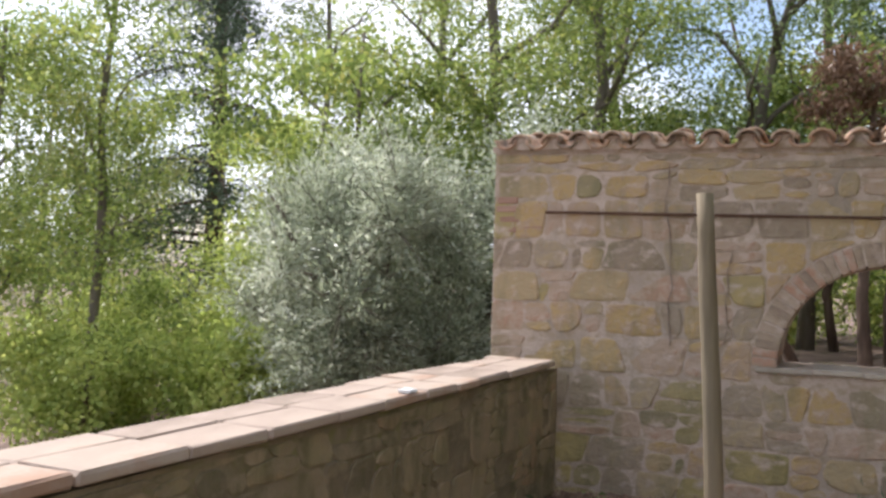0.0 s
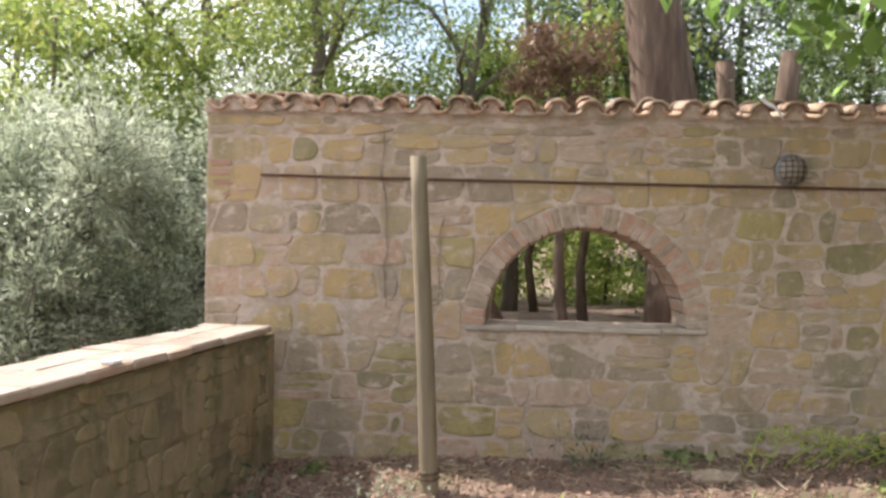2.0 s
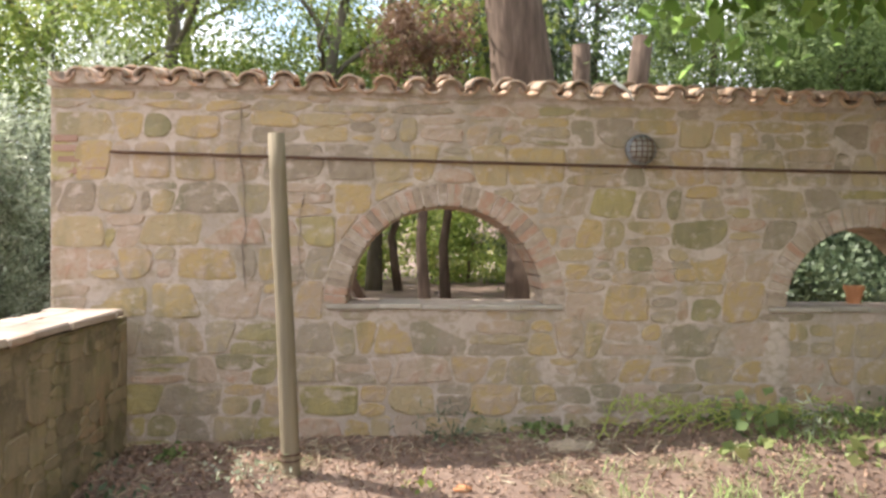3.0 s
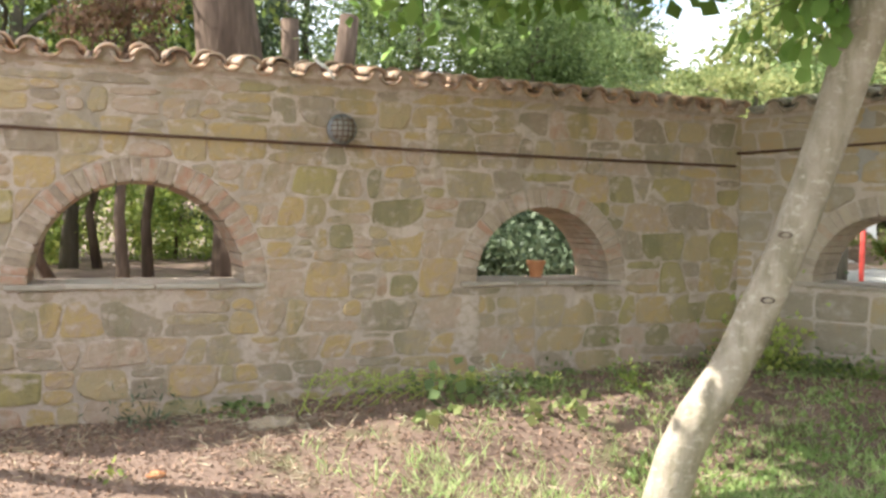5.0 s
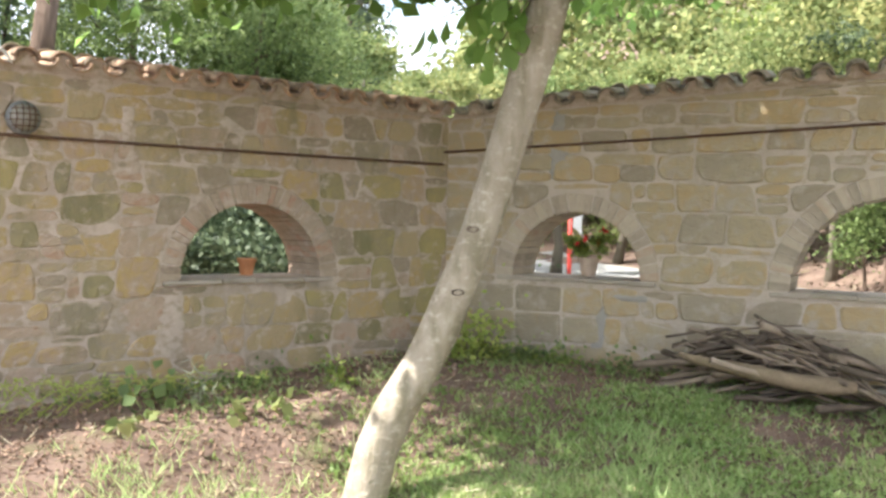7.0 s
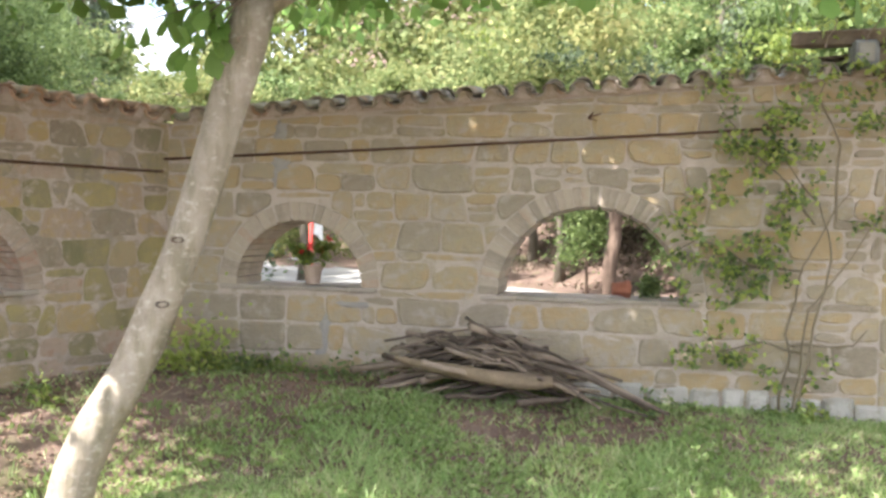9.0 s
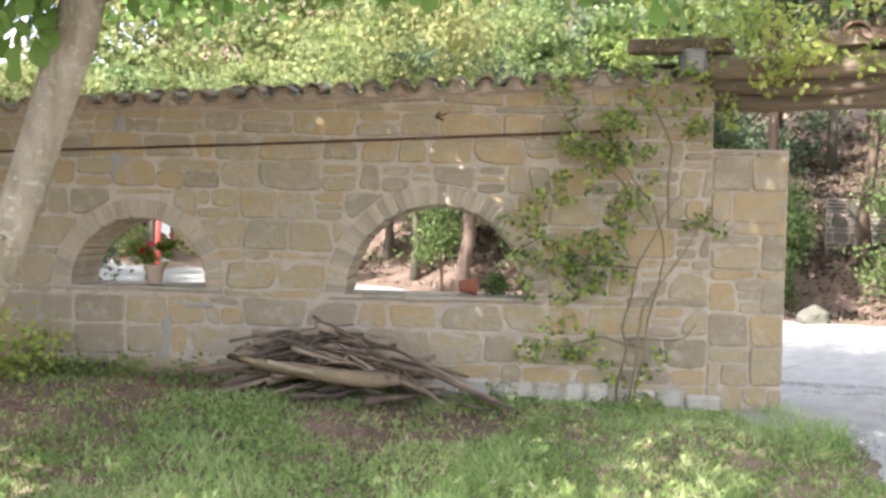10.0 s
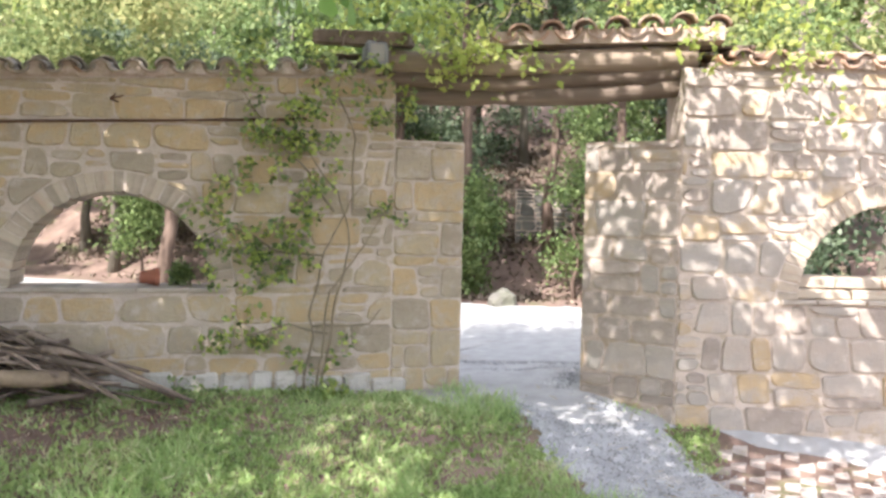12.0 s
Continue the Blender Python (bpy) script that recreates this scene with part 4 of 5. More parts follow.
# wooded hillside beyond the drive
hill = [(19.6, 2.85, 8.0, 2.3, 3), (20.2, -0.2, 7.5, 2.2, 1), (9.2, 17.4, 4.8, 1.6, 3), (12.8, 19.0, 5.2, 2.2, 2), (15.5, 20.0, 4.8, 2.0, 2), (13.4, 14.9, 4.4, 1.6, 2), (21.8, 17.5, 5.0, 1.8, 0), (22.5, 13.2, 5.6, 1.8, 2), (24.0, 10.6, 6.0, 1.9, 1), (21.8, 6.6, 5.6, 1.7, 3), (21.5, 4.6, 6.0, 2.1, 1), (20.6, 1.2, 6.4, 2.0, 3), (19.4, -1.8, 6.0, 2.2, 1), (17.5, -4.5, 6.0, 2.3, 1),
        (19, 15, 5.4, 2.3, 2), (21, 11.5, 6.0, 2.6, 2), (22, 7.5, 6.5, 2.4, 1), (24, 3.5, 6.8, 2.6, 3), (24, -1, 6.5, 2.6, 1), (22, 19, 6, 2.8, 2), (18.5, 24, 5.5, 2.6, 2), (26, 14, 7, 3, 2), (17.2, 16.6, 5.0, 1.8, 1), (19.8, 9.4, 6.2, 1.8, 3), (23.4, 20.0, 5.2, 1.6, 1), (20.6, 5.4, 5.4, 1.3, 0),
        (27, 10, 9.5, 2.8, 1), (28, 6.5, 10, 2.8, 0), (28, 2.8, 10, 2.9, 1), (28, -1, 10, 2.9, 3), (26.5, -4.5, 9.5, 2.8, 1), (30, 4.6, 11, 3, 3), (26, 15.5, 8.5, 2.8, 0), (23, -6.5, 9, 2.8, 3)]
for k, (x, y, h, cr, which) in enumerate(hill):
    far = math.hypot(x, y) > 22
    near_gate = -3 < y < 6 and x < 25
    tree("hillside_tree", ("sunlit yellow-green tree on the hillside", "green tree on the wooded bank", "pale sunny green tree on the hillside", "dark green tree on the wooded bank")[which], (x, y), straight(h * 0.9, (0.2 * math.sin(k), 0), 6, 0.3, k + 80), taper(0.13, 0.04), [(0.4 + 0.1 * j, (1.2 * math.cos(j * 2.4 + k), 1.2 * math.sin(j * 2.4 + k), 0.9), 0.04) for j in range(5)],
         [((0, 0, h * 0.82), (cr * 0.85, cr * 0.85, h * 0.2), 60, 80, 0.23), ((cr * 0.4 * math.cos(k * 2), cr * 0.4 * math.sin(k * 2), h * 0.58), (cr * 0.8, cr * 0.8, h * 0.2), 50, 80, 0.21)][:1 if near_gate else 2], (LEAF_LIME, LEAF_MID, LEAF_HILL, LEAF_DARK)[which], BARK if near_gate else GREY_BARK, (0.14, 0.09) if far else (0.11, 0.07), "hillside trees", sides=7)
for x, y in ((14.2, 21.8), (15.0, 22.6)):
    tree("cypress_tree", "narrow dark green cypress", (x, y), straight(11, (0, 0), 6, 0.05), taper(0.15, 0.03), [], [((0, 0, 5.6), (0.75, 0.75, 5.4), 260, 26, 0.16)], LEAF_NEEDLE, BARK, (0.15, 0.05), "cypresses", droop=-0.6)
tree("oak_tree", "dark oak trunk on the bank beyond the drive", (18.9, 8.9), straight(3.9, (0.1, 0), 6, 0.15, 3), taper(0.155, 0.12), [(0.9, (1.5, 0.5, 1), 0.08), (0.9, (-1.2, -0.3, 1), 0.08)], [((-1.5, 0.6, 5.0), (2.5, 2.2, 1.1), 190, 40, 0.28)], LEAF_HILL, BARK, (0.14, 0.09))
for k, (x, y, h, cr) in enumerate([(19.6, 9.9, 2.6, 0.42), (20.9, 7.8, 1.2, 0.9), (19.0, 0.55, 3.2, 0.42), (19.6, -0.5, 2.4, 0.6), (19.6, 2.75, 2.4, 0.45), (22.8, 11.6, 1.6, 0.8), (16, -2.2, 2.0, 1.1), (12.2, -3.6, 2.2, 1.0), (13.2, -5.0, 2.6, 1.4), (12.6, -2.2, 1.2, 0.6)]):
    tree("shrub", "bright green shrub on the bank", (x, y), straight(h * 0.6, (0.1, 0), seed=k + 120), taper(0.04, 0.02), [(0.6, (0.3, 0.2, 0.5), 0.02)], [((0, 0, h * 0.55), (cr, cr, h * 0.55), 60, 44, 0.24)], LEAF_DARK if k > 5 else LEAF_MID, BARK, (0.10, 0.06), "bank shrubs", "shrub")

for k, (x, y, h, cr) in enumerate([(22.6, 4.3, 2.6, 1.2), (23.4, -1.8, 2.4, 1.2), (21.6, -1.6, 3.0, 1.4), (23.0, 5.8, 3.0, 1.6), (20.2, -3.6, 2.8, 1.5), (22.5, 8.5, 2.6, 1.5), (12.8, 14.2, 1.5, 0.9), (13.8, 16.4, 1.8, 1.1), (31.0, 2.2, 5.0, 2.3), (27.2, -0.9, 6.0, 2.3), (27.0, 5.4, 6.0, 2.3), (29.4, 0.6, 2.4, 1.3), (28.6, 4.8, 2.4, 1.4), (24.2, -1.2, 4.0, 1.9), (15.2, -6.5, 2.6, 1.6)]):
    tree("thicket_shrub", "dark thicket shrub under the trees", (x, y), straight(h * 0.6, (0.1, 0), seed=k + 150), taper(0.06, 0.03), [(0.6, (0.5, 0.3, 0.7), 0.03)], [((0, 0, h * 0.5), (cr, cr, h * 0.5), 110, 40, 0.24)], LEAF_DARK if k % 2 == 0 else LEAF_MID, BARK, (0.13, 0.08), "thicket", "shrub")

# tall tree added over the drive, main crown unseen, to shade the bank
tree("drive_tree", "added tall green tree over the drive that shades the bank", (15.5, 3.45), straight(6.4, (0.1, 0.2), 6, 0.15, 17), taper(0.15, 0.09), [(0.85, (1.4, 0.6, 1.0), 0.06), (0.9, (-1.4, 1.2, 1.0), 0.06), (0.95, (0.4, -1.2, 1.0), 0.05)], [((0.2, 0.4, 7.0), (2.5, 2.8, 1.1), 110, 36, 0.26), ((0.1, 0.1, 4.7), (1.0, 1.0, 1.2), 80, 36, 0.2)], LEAF_MID, GREY_BARK, (0.16, 0.10))
r = random.Random(83)
spots = []
while len(spots) < 70000:
    x, y = 18.3 + 14 * r.random() ** 1.4, r.uniform(-4, 14)
    if x > 18.5 + 0.2 * y + r.gauss(0, 0.25):
        spots.append((x, y, ground_z(x, y) + 0.02))
DULL_LITTER = material("woodland_litter", [(0.08, 0.064, 0.045), (0.15, 0.12, 0.085), (0.235, 0.19, 0.135)], 5, 0.95, 0, 60, "island", 0.4)
tagged(new("woodland_litter", leaves("woodland_litter", spots, 0.11, 0.07, DULL_LITTER, 0, 0.85)), "dull brown leaf litter on the wooded bank", "leaf litter", kind="stuff")
for x, y, h, cr in ((19.3, 2.6, 2.2, 0.42), (20.8, 3.1, 1.6, 0.6), (22.0, 9.0, 1.2, 0.9), (23.5, 10.4, 1.6, 1.0), (21.8, 23.0, 1.2, 1.3), (23.2, 20.4, 1.1, 1.3), (20.2, 25.0, 1.5, 1.4), (25.2, 23.0, 1.6, 1.6)):
    tree("shrub", "dark green shrub in the shade of the bank", (x, y), straight(h * 0.7, (0.1, 0), seed=x), taper(0.04, 0.02), [(0.5, (0.3, 0.2, 0.5), 0.02), (0.7, (-0.3, 0.1, 0.5), 0.02)], [((0, 0, h * 0.5), (cr, cr, h * 0.5), 90, 30, 0.15)], LEAF_HILL if y > 15 else LEAF_MID, BARK, (0.12, 0.06), "bank shrubs", "shrub")

# the wooded hill that closes the distance
def hill_top(a):
    """The wood's height over the eye, in degrees, along its bearing a."""
    return 16.5 + 1.5 * math.sin(a * 0.7) - 11.5 * math.exp(-((a - 55.4) / 3.5) ** 2)


r = random.Random(29)
spots = []
for k in range(4200):
    a = r.uniform(-32, 66)
    e = r.uniform(1.0, hill_top(a))
    d = 31 + 0.65 * e + r.uniform(-1.5, 3.0)
    c = np.array([1.2 + d * math.cos(radians(a)), d * math.sin(radians(a)), 1.55 + d * math.tan(radians(e))])
    spots.append(c + rng.normal(size=(34, 3)) * np.array([0.42, 0.42, 0.30]) * r.uniform(0.7, 1.5))
tagged(new("hillside_wood", leaves("hillside_wood", np.concatenate(spots), 0.34, 0.24, LEAF_HILL, 0.2)), "sunlit pale green woodland on the hillside", "woodland", kind="stuff")

# the leaning tree in the court
walnut = thing("walnut_tree", "leaning pale smooth-barked tree with broad leaves", "tree", "", (4.35, 4.75, ground_z(4.35, 4.75)))
wz = walnut.location
line = [Vector(p) - wz for p in [(4.30, 4.79, -0.6), (4.35, 4.75, -0.30), (4.40, 4.71, 0.0), (4.50, 4.65, 0.27), (4.63, 4.55, 0.54), (4.72, 4.49, 0.78), (4.79, 4.43, 1.01), (4.90, 4.34, 1.40), (4.97, 4.28, 1.70), (5.03, 4.22, 2.00), (5.10, 4.16, 2.32), (5.16, 4.11, 2.62), (5.21, 4.06, 2.9)]]
pieces = [tube(line, [0.17, 0.145, 0.138, 0.128, 0.126, 0.122, 0.118, 0.114, 0.113, 0.115, 0.122, 0.13, 0.12], 16, True, 0.16)]
fork = line[-1]
tips = [(-1.6, 0.8, 2.2), (1.9, 0.5, 2.0), (0.5, -1.6, 2.0), (0.2, 1.9, 2.0), (-0.6, -0.9, 2.8), (2.9, -0.6, 1.7)]
for k, tip in enumerate(tips):
    pieces.append(tube(bend(fork - Vector((0, 0, 0.05)), fork + Vector(tip), 0.2, 8, 0.25, k + 3), [0.085 * (1 - 0.085 * j) for j in range(9)], 8))
part("trunk", mesh_of("trunk", *join(*pieces), PALE_BARK, True), walnut)
for k, (i, a) in enumerate(((2, 4.0), (6, 4.2), (7, 3.7), (11, 3.9))):
    p = line[i] + Vector((math.cos(a), math.sin(a), 0.1)) * 0.112
    ring = [p + (Vector((-math.sin(a), math.cos(a), 0)) * math.cos(t) * 0.036 + Vector((0, 0, 1)) * math.sin(t) * 0.017) + Vector((math.cos(a), math.sin(a), 0)) * 0.006 for t in np.linspace(0, 2 * math.pi, 11)]
    part("knot", mesh_of("knot", *tube(ring, [0.0075, 0.004, 0.003, 0.005, 0.009, 0.009, 0.007, 0.004, 0.003, 0.005, 0.0075], 6), BRANCH, True), walnut, "dark eye-shaped branch scar")
q1, _ = clumps((0.9, -0.3, 4.9), (3.5, 2.9, 1.6), 640, 24, 0.34, 0.1)
q1 = q1[q1[:, 2] > 3.45 + 0.14 * (q1[:, 0] - 0.9)]
q3, _ = clumps((-2.0, 0.5, 4.75), (1.5, 1.2, 0.6), 90, 24, 0.26, 0.1)
q2, _ = clumps((-0.5, 1.7, 4.7), (2.1, 1.6, 0.9), 330, 24, 0.34, 0.1)
part("crown", leaves("crown", np.concatenate([q1, q2[q2[:, 2] > 3.7], q3[q3[:, 2] > 3.85]]), 0.20, 0.12, LEAF_WALNUT, 0.7), walnut)
spray = [tuple(Vector(v) for v in q) for q in [((5.12, 4.05, 2.90), (4.50, 4.50, 2.62)), ((5.1, 4.05, 2.88), (4.78, 4.30, 2.54)), ((5.1, 4.0, 2.95), (4.66, 4.36, 2.74)), ((5.1, 4.0, 2.95), (4.85, 4.22, 2.68)), ((5.3, 3.9, 3.05), (5.68, 3.36, 2.90)), ((5.8, 3.4, 3.1), (6.08, 2.84, 2.95)), ((6.0, 2.9, 3.15), (6.30, 2.45, 2.98)), ((6.2, 2.7, 3.15), (6.45, 2.15, 2.98)), ((6.6, 1.8, 3.1), (6.86, 1.28, 2.84)), ((6.7, 1.6, 3.15), (6.97, 0.95, 2.87)), ((6.9, 0.6, 3.15), (7.15, 0.0, 2.98)), ((2.9, 4.7, 3.0), (2.45, 4.35, 2.86)), ((3.1, 4.6, 3.0), (2.75, 4.2, 2.90)), ((5.1, 4.05, 2.9), (4.88, 4.22, 2.46))]]
for a, b in spray:
    twig = part("twig", mesh_of("twig", *tube(bend(a - wz, b - wz, 0.03, 5), [0.008, 0.007, 0.006, 0.005, 0.004, 0.003], 5), GREY_BARK), walnut)
    n = 9
    c = np.array([a.lerp(b, 0.35 + 0.65 * i / n) - wz for i in range(n)]) + rng.normal(size=(n, 3)) * 0.03
    ways = np.array([[(-1) ** i * 0.7 * (b - a).normalized().y + 0.3 * (b - a).x, (-1) ** i * -0.7 * (b - a).normalized().x, -0.8] for i in range(n)])
    ways += rng.normal(size=ways.shape) * 0.35
    for i in range(n):
        part("leaf", leaves("leaf", c[i:i + 1], 0.20, 0.11, LEAF_WALNUT, 0.25, 0, ways[i:i + 1], curl=True), twig)
# the tree that throws the dappled shade at the court's sunny end
tree("shade_tree", "tall open tree that dapples the court", (5.2, -4.3), straight(4.6, (1.4, 2.7), 6, 0.2, 7), taper(0.16, 0.07), [(0.8, (0.9, 1.9, 0.6), 0.06), (0.9, (-1.6, 1.6, 0.7), 0.06), (0.95, (1.2, 0.6, 0.4), 0.05), (0.9, (-1.2, 4.6, 1.6), 0.06), (0.9, (1.4, 5.6, 1.9), 0.06), (0.85, (-3.0, 4.6, 1.2), 0.06)],
     [((1.6, 3.3, 4.5), (1.8, 2.5, 0.35), 150, 18, 0.17), ((-1.7, 3.7, 4.9), (1.3, 2.1, 0.4), 70, 30, 0.2), ((-2.1, 5.6, 5.4), (1.7, 1.4, 0.5), 130, 28, 0.25), ((-0.9, 5.8, 5.8), (1.9, 1.4, 0.8), 110, 28, 0.27), ((1.7, 6.3, 6.2), (1.6, 1.4, 0.6), 140, 30, 0.25), ((2.9, 6.4, 6.1), (1.8, 1.3, 0.6), 150, 40, 0.25), ((0.2, 6.8, 5.9), (1.4, 1.2, 0.5), 130, 36, 0.25)], LEAF_MID, GREY_BARK, (0.13, 0.085))


# ---- things in the court ----
post = thing("wooden_post", "grey weathered round wooden post in the soil", "post", "", (0.29, 5.81, ground_z(0.29, 5.81)))
part("pole", mesh_of("pole", *tube(bend((0.012, 0, -0.25), (-0.115, -0.01, 2.14), 0, 10, 0.012, 2), [0.063, 0.061, 0.059, 0.058, 0.057, 0.056, 0.055, 0.055, 0.054, 0.053, 0.052], 16, True, 0.05), WOOD, True), post)
for z in (0.10, 0.14):
    part("binding_wire", mesh_of("binding_wire", *tube([Vector((-0.012 + 0.071 * math.cos(a), 0.071 * math.sin(a), z + 0.012 * math.sin(a))) for a in np.linspace(0, 2 * math.pi, 17)], [0.006] * 17, 6), RUST), post, "rusty wire binding")

rod = tagged(new("iron_rod", mesh_of("iron_rod", *tube(bend((-1.13, 6.765, 2.035), (6.40, 6.765, 1.955), -0.012, 40, 0.006, 3), [0.011] * 41, 6), RUST)), "thin rusty iron rod along the stone wall", "rod", "wall rods")
a, b = M2 @ Vector((-0.03, -0.04, 2.07)), M2 @ Vector((5.35, -0.035, 2.355))
tagged(new("iron_rod", mesh_of("iron_rod", *tube(bend(a, b, -0.01, 40, 0.006, 5), [0.011] * 41, 6), RUST)), "thin rusty iron rod along the coursed wall", "rod", "wall rods")

lamp = thing("bulkhead_lamp", "round grey caged bulkhead lamp on the wall", "wall lamp", "", (2.76, 6.79, 2.107))
part("base_ring", mesh_of("base_ring", *tube([(0, 0.0, 0), (0, -0.02, 0), (0, -0.045, 0), (0, -0.055, 0)], [0.115, 0.118, 0.112, 0.09], 24), IRON, True), lamp)
dome = [(0, -0.05 - 0.07 * math.sin(t), 0) for t in np.linspace(0, math.pi / 2, 7)]
part("glass_dome", mesh_of("glass_dome", *tube(dome, [0.092 * math.cos(t) + 0.002 for t in np.linspace(0, math.pi / 2, 7)], 20), GLASS, True), lamp, "dusty frosted glass dome")
for k in range(4):
    x = -0.06 + 0.04 * k
    h = math.sqrt(0.1 ** 2 - x * x)
    for turn in (0, 1):
        ln = [Vector(((x if not turn else h * math.cos(t)), -0.052 - 0.078 * math.sin(t) * h / 0.1, (h * math.cos(t) if not turn else x))) for t in np.linspace(0, math.pi, 11)]
        part("cage_bar", mesh_of("cage_bar", *tube(ln, [0.004] * 11, 5), RUST), lamp)

# gateway lintel and its little roof
def log_beam(name, a, b, radii, parent, seed, sag=0.0, mat=None):
    a, b = Vector(a), Vector(b)
    way = (b - a)
    L = way.length
    m = Matrix.Translation(a) @ way.to_track_quat("Y", "Z").to_matrix().to_4x4()
    pts = bend((0, 0, 0), (0, L, 0), sag, 14, 0.05, seed)
    v, f = tube(pts, radii if isinstance(radii, list) else [radii] * 15, 12, True, 0.35)
    return part(name, mesh_of(name, v, f, mat or BEAM, True), parent, at=m)


gate = thing("gate_roof", "rough timber gate lintel with a tiled cap", "gateway")
log_beam("lower_beam", (9.46, 1.50, 2.65), (9.53, -1.12, 2.69), 0.085, gate, 2, -0.05)
log_beam("middle_beam", (9.38, 1.56, 2.775), (9.47, -1.12, 2.79), 0.078, gate, 6, -0.05)
log_beam("upper_beam", (9.31, 1.62, 2.90), (9.42, -1.12, 2.92), 0.098, gate, 5, -0.045, PALE_BEAM)
log_beam("back_beam", (9.70, 1.5, 2.84), (9.82, -1.15, 2.84), 0.115, gate, 8, -0.04)
a, b = Vector((9.20, 2.1, 2.98)), Vector((9.36, -1.62, 2.965))
gw = math.atan2(b.y - a.y, b.x - a.x)
GM = Matrix.Translation(a) @ Matrix.Rotation(gw, 4, "Z") @ Matrix.Rotation(-0.012, 4, "Y")
for k in (1, 2):
    v = worn_box("roof_board", 3.7, 0.2, 0.028, BEAM, 0.004, k, 0.006)
    part("roof_board", v, gate, at=GM @ pose(1.85, 0.08 + 0.21 * k, -0.03 + 0.02 * k, 6, 0, 0))
part("roof_board", worn_box("roof_board", 0.85, 0.30, 0.13, BEAM, 0.02, 6, 0.012), gate, at=GM @ pose(0.42, 0.10, 0.10, 6, 3, 2), label="split weathered end board")
part("mortar_bed", mesh_of("mortar_bed", *box(1.56, 3.42, -0.07, 0.42, -0.01, 0.10), MORTAR), gate, at=GM)
r = random.Random(8)
gcover, gchannel = barrel("cover_tile", 0.108, 0.085, 0.5, TILE), barrel("channel_tile", 0.112, 0.125, 0.5, TILE, False)
for i in range(7):
    s = 1.66 + i * 0.262
    rise = 0.05 * (s / 3.7) ** 2
    part("channel_tile", gchannel, gate, at=GM @ pose(s, -0.10 + r.uniform(-0.02, 0.02), 0.085 + rise, 10, r.uniform(-5, 5), r.uniform(-3, 3)))
    part("cover_tile", gcover, gate, at=GM @ pose(s + 0.135, -0.12 + r.uniform(-0.04, 0.04), 0.065 + rise + r.uniform(-0.01, 0.02), 10, r.uniform(-8, 8), r.uniform(-5, 5)))

jb = thing("wall_floodlight", "small grey metal floodlight at the wall's end", "floodlight", "", tuple(M2 @ Vector((5.92, -0.10, 2.92))))
jb.rotation_euler = (0, 0, A2)
part("housing", worn_box("housing", 0.19, 0.10, 0.22, IRON, 0.02, 2, 0.001), jb)
part("glass_front", worn_box("glass_front", 0.12, 0.012, 0.15, GLASS, 0.004, 2, 0.0), jb, at=pose(0, -0.053, 0.01))
part("bracket", mesh_of("bracket", *box(-0.105, -0.098, -0.02, 0.09, -0.16, 0.06), IRON), jb)
part("bracket", mesh_of("bracket", *box(0.098, 0.105, -0.02, 0.09, -0.16, 0.06), IRON), jb)
disc = tagged(new("cable_cap", mesh_of("cable_cap", *tube([M2 @ Vector((5.54, -0.02 - 0.012 * k, 2.765)) for k in range(3)], [0.042, 0.042, 0.034], 16), WHITE, True)), "small round white cap on the stone wall", "cap")

# pots
def pot(name, label, at, h, r0, r1, mat, tilt=(0, 0)):
    ob = thing(name, label, "plant pot", "pots on the sills", at)
    ob.rotation_euler = (radians(tilt[0]), radians(tilt[1]), 0)
    prof = [(0, r0), (h * 0.72, r1 * 0.95), (h * 0.74, r1 * 1.08), (h, r1 * 1.12), (h, r1 * 0.98), (h * 0.88, r1 * 0.92), (h * 0.88, 0.01)]
    part("pot_body", mesh_of("pot_body", *tube([(0, 0, z + k * 1e-5) for k, (z, _) in enumerate(prof)], [q for _, q in prof], 20), mat, False), ob)
    return ob


p3 = pot("flower_pot", "bleached clay pot of red geraniums on the sill", tuple(M2 @ Vector((1.32, 0.25, 0.955))), 0.17, 0.065, 0.085, OLD_POT)
q, _ = clumps((0, 0, 0.28), (0.19, 0.17, 0.13), 30, 18, 0.03)
geranium = part("foliage", leaves("foliage", q, 0.05, 0.045, LEAF_LIME, 0.2, 0.4), p3)
q = np.array([(-0.10, -0.05, 0.36), (0.17, -0.02, 0.42), (0.02, -0.1, 0.33), (-0.15, 0, 0.30)])
for c in q:
    part("flower_head", leaves("flower_head", c + rng.normal(size=(18, 3)) * 0.012, 0.03, 0.026, FLOWER), geranium, "red geranium flower head")
p4 = pot("flower_pot", "red-brown clay pot lying tipped over on the sill", tuple(M2 @ Vector((4.02, 0.22, 1.0))), 0.15, 0.05, 0.07, DARK_POT, (0, 90))
p4.rotation_euler = (radians(90), 0, A2 + radians(100))
q, _ = clumps((0.0, 0.02, 0.30), (0.07, 0.09, 0.16), 30, 16, 0.03)
part("foliage", leaves("foliage", q, 0.045, 0.03, LEAF_MID, 0.3), p4)
pot("flower_pot", "small orange terracotta pot on the sill", (4.64, 7.20, 0.93), 0.15, 0.05, 0.075, POT)
part("soil", mesh_of("soil", *tube([(0, 0, 0.135), (0, 0, 0.139)], [0.07, 0.06], 14), SOIL), bpy.data.objects["flower_pot.002"])

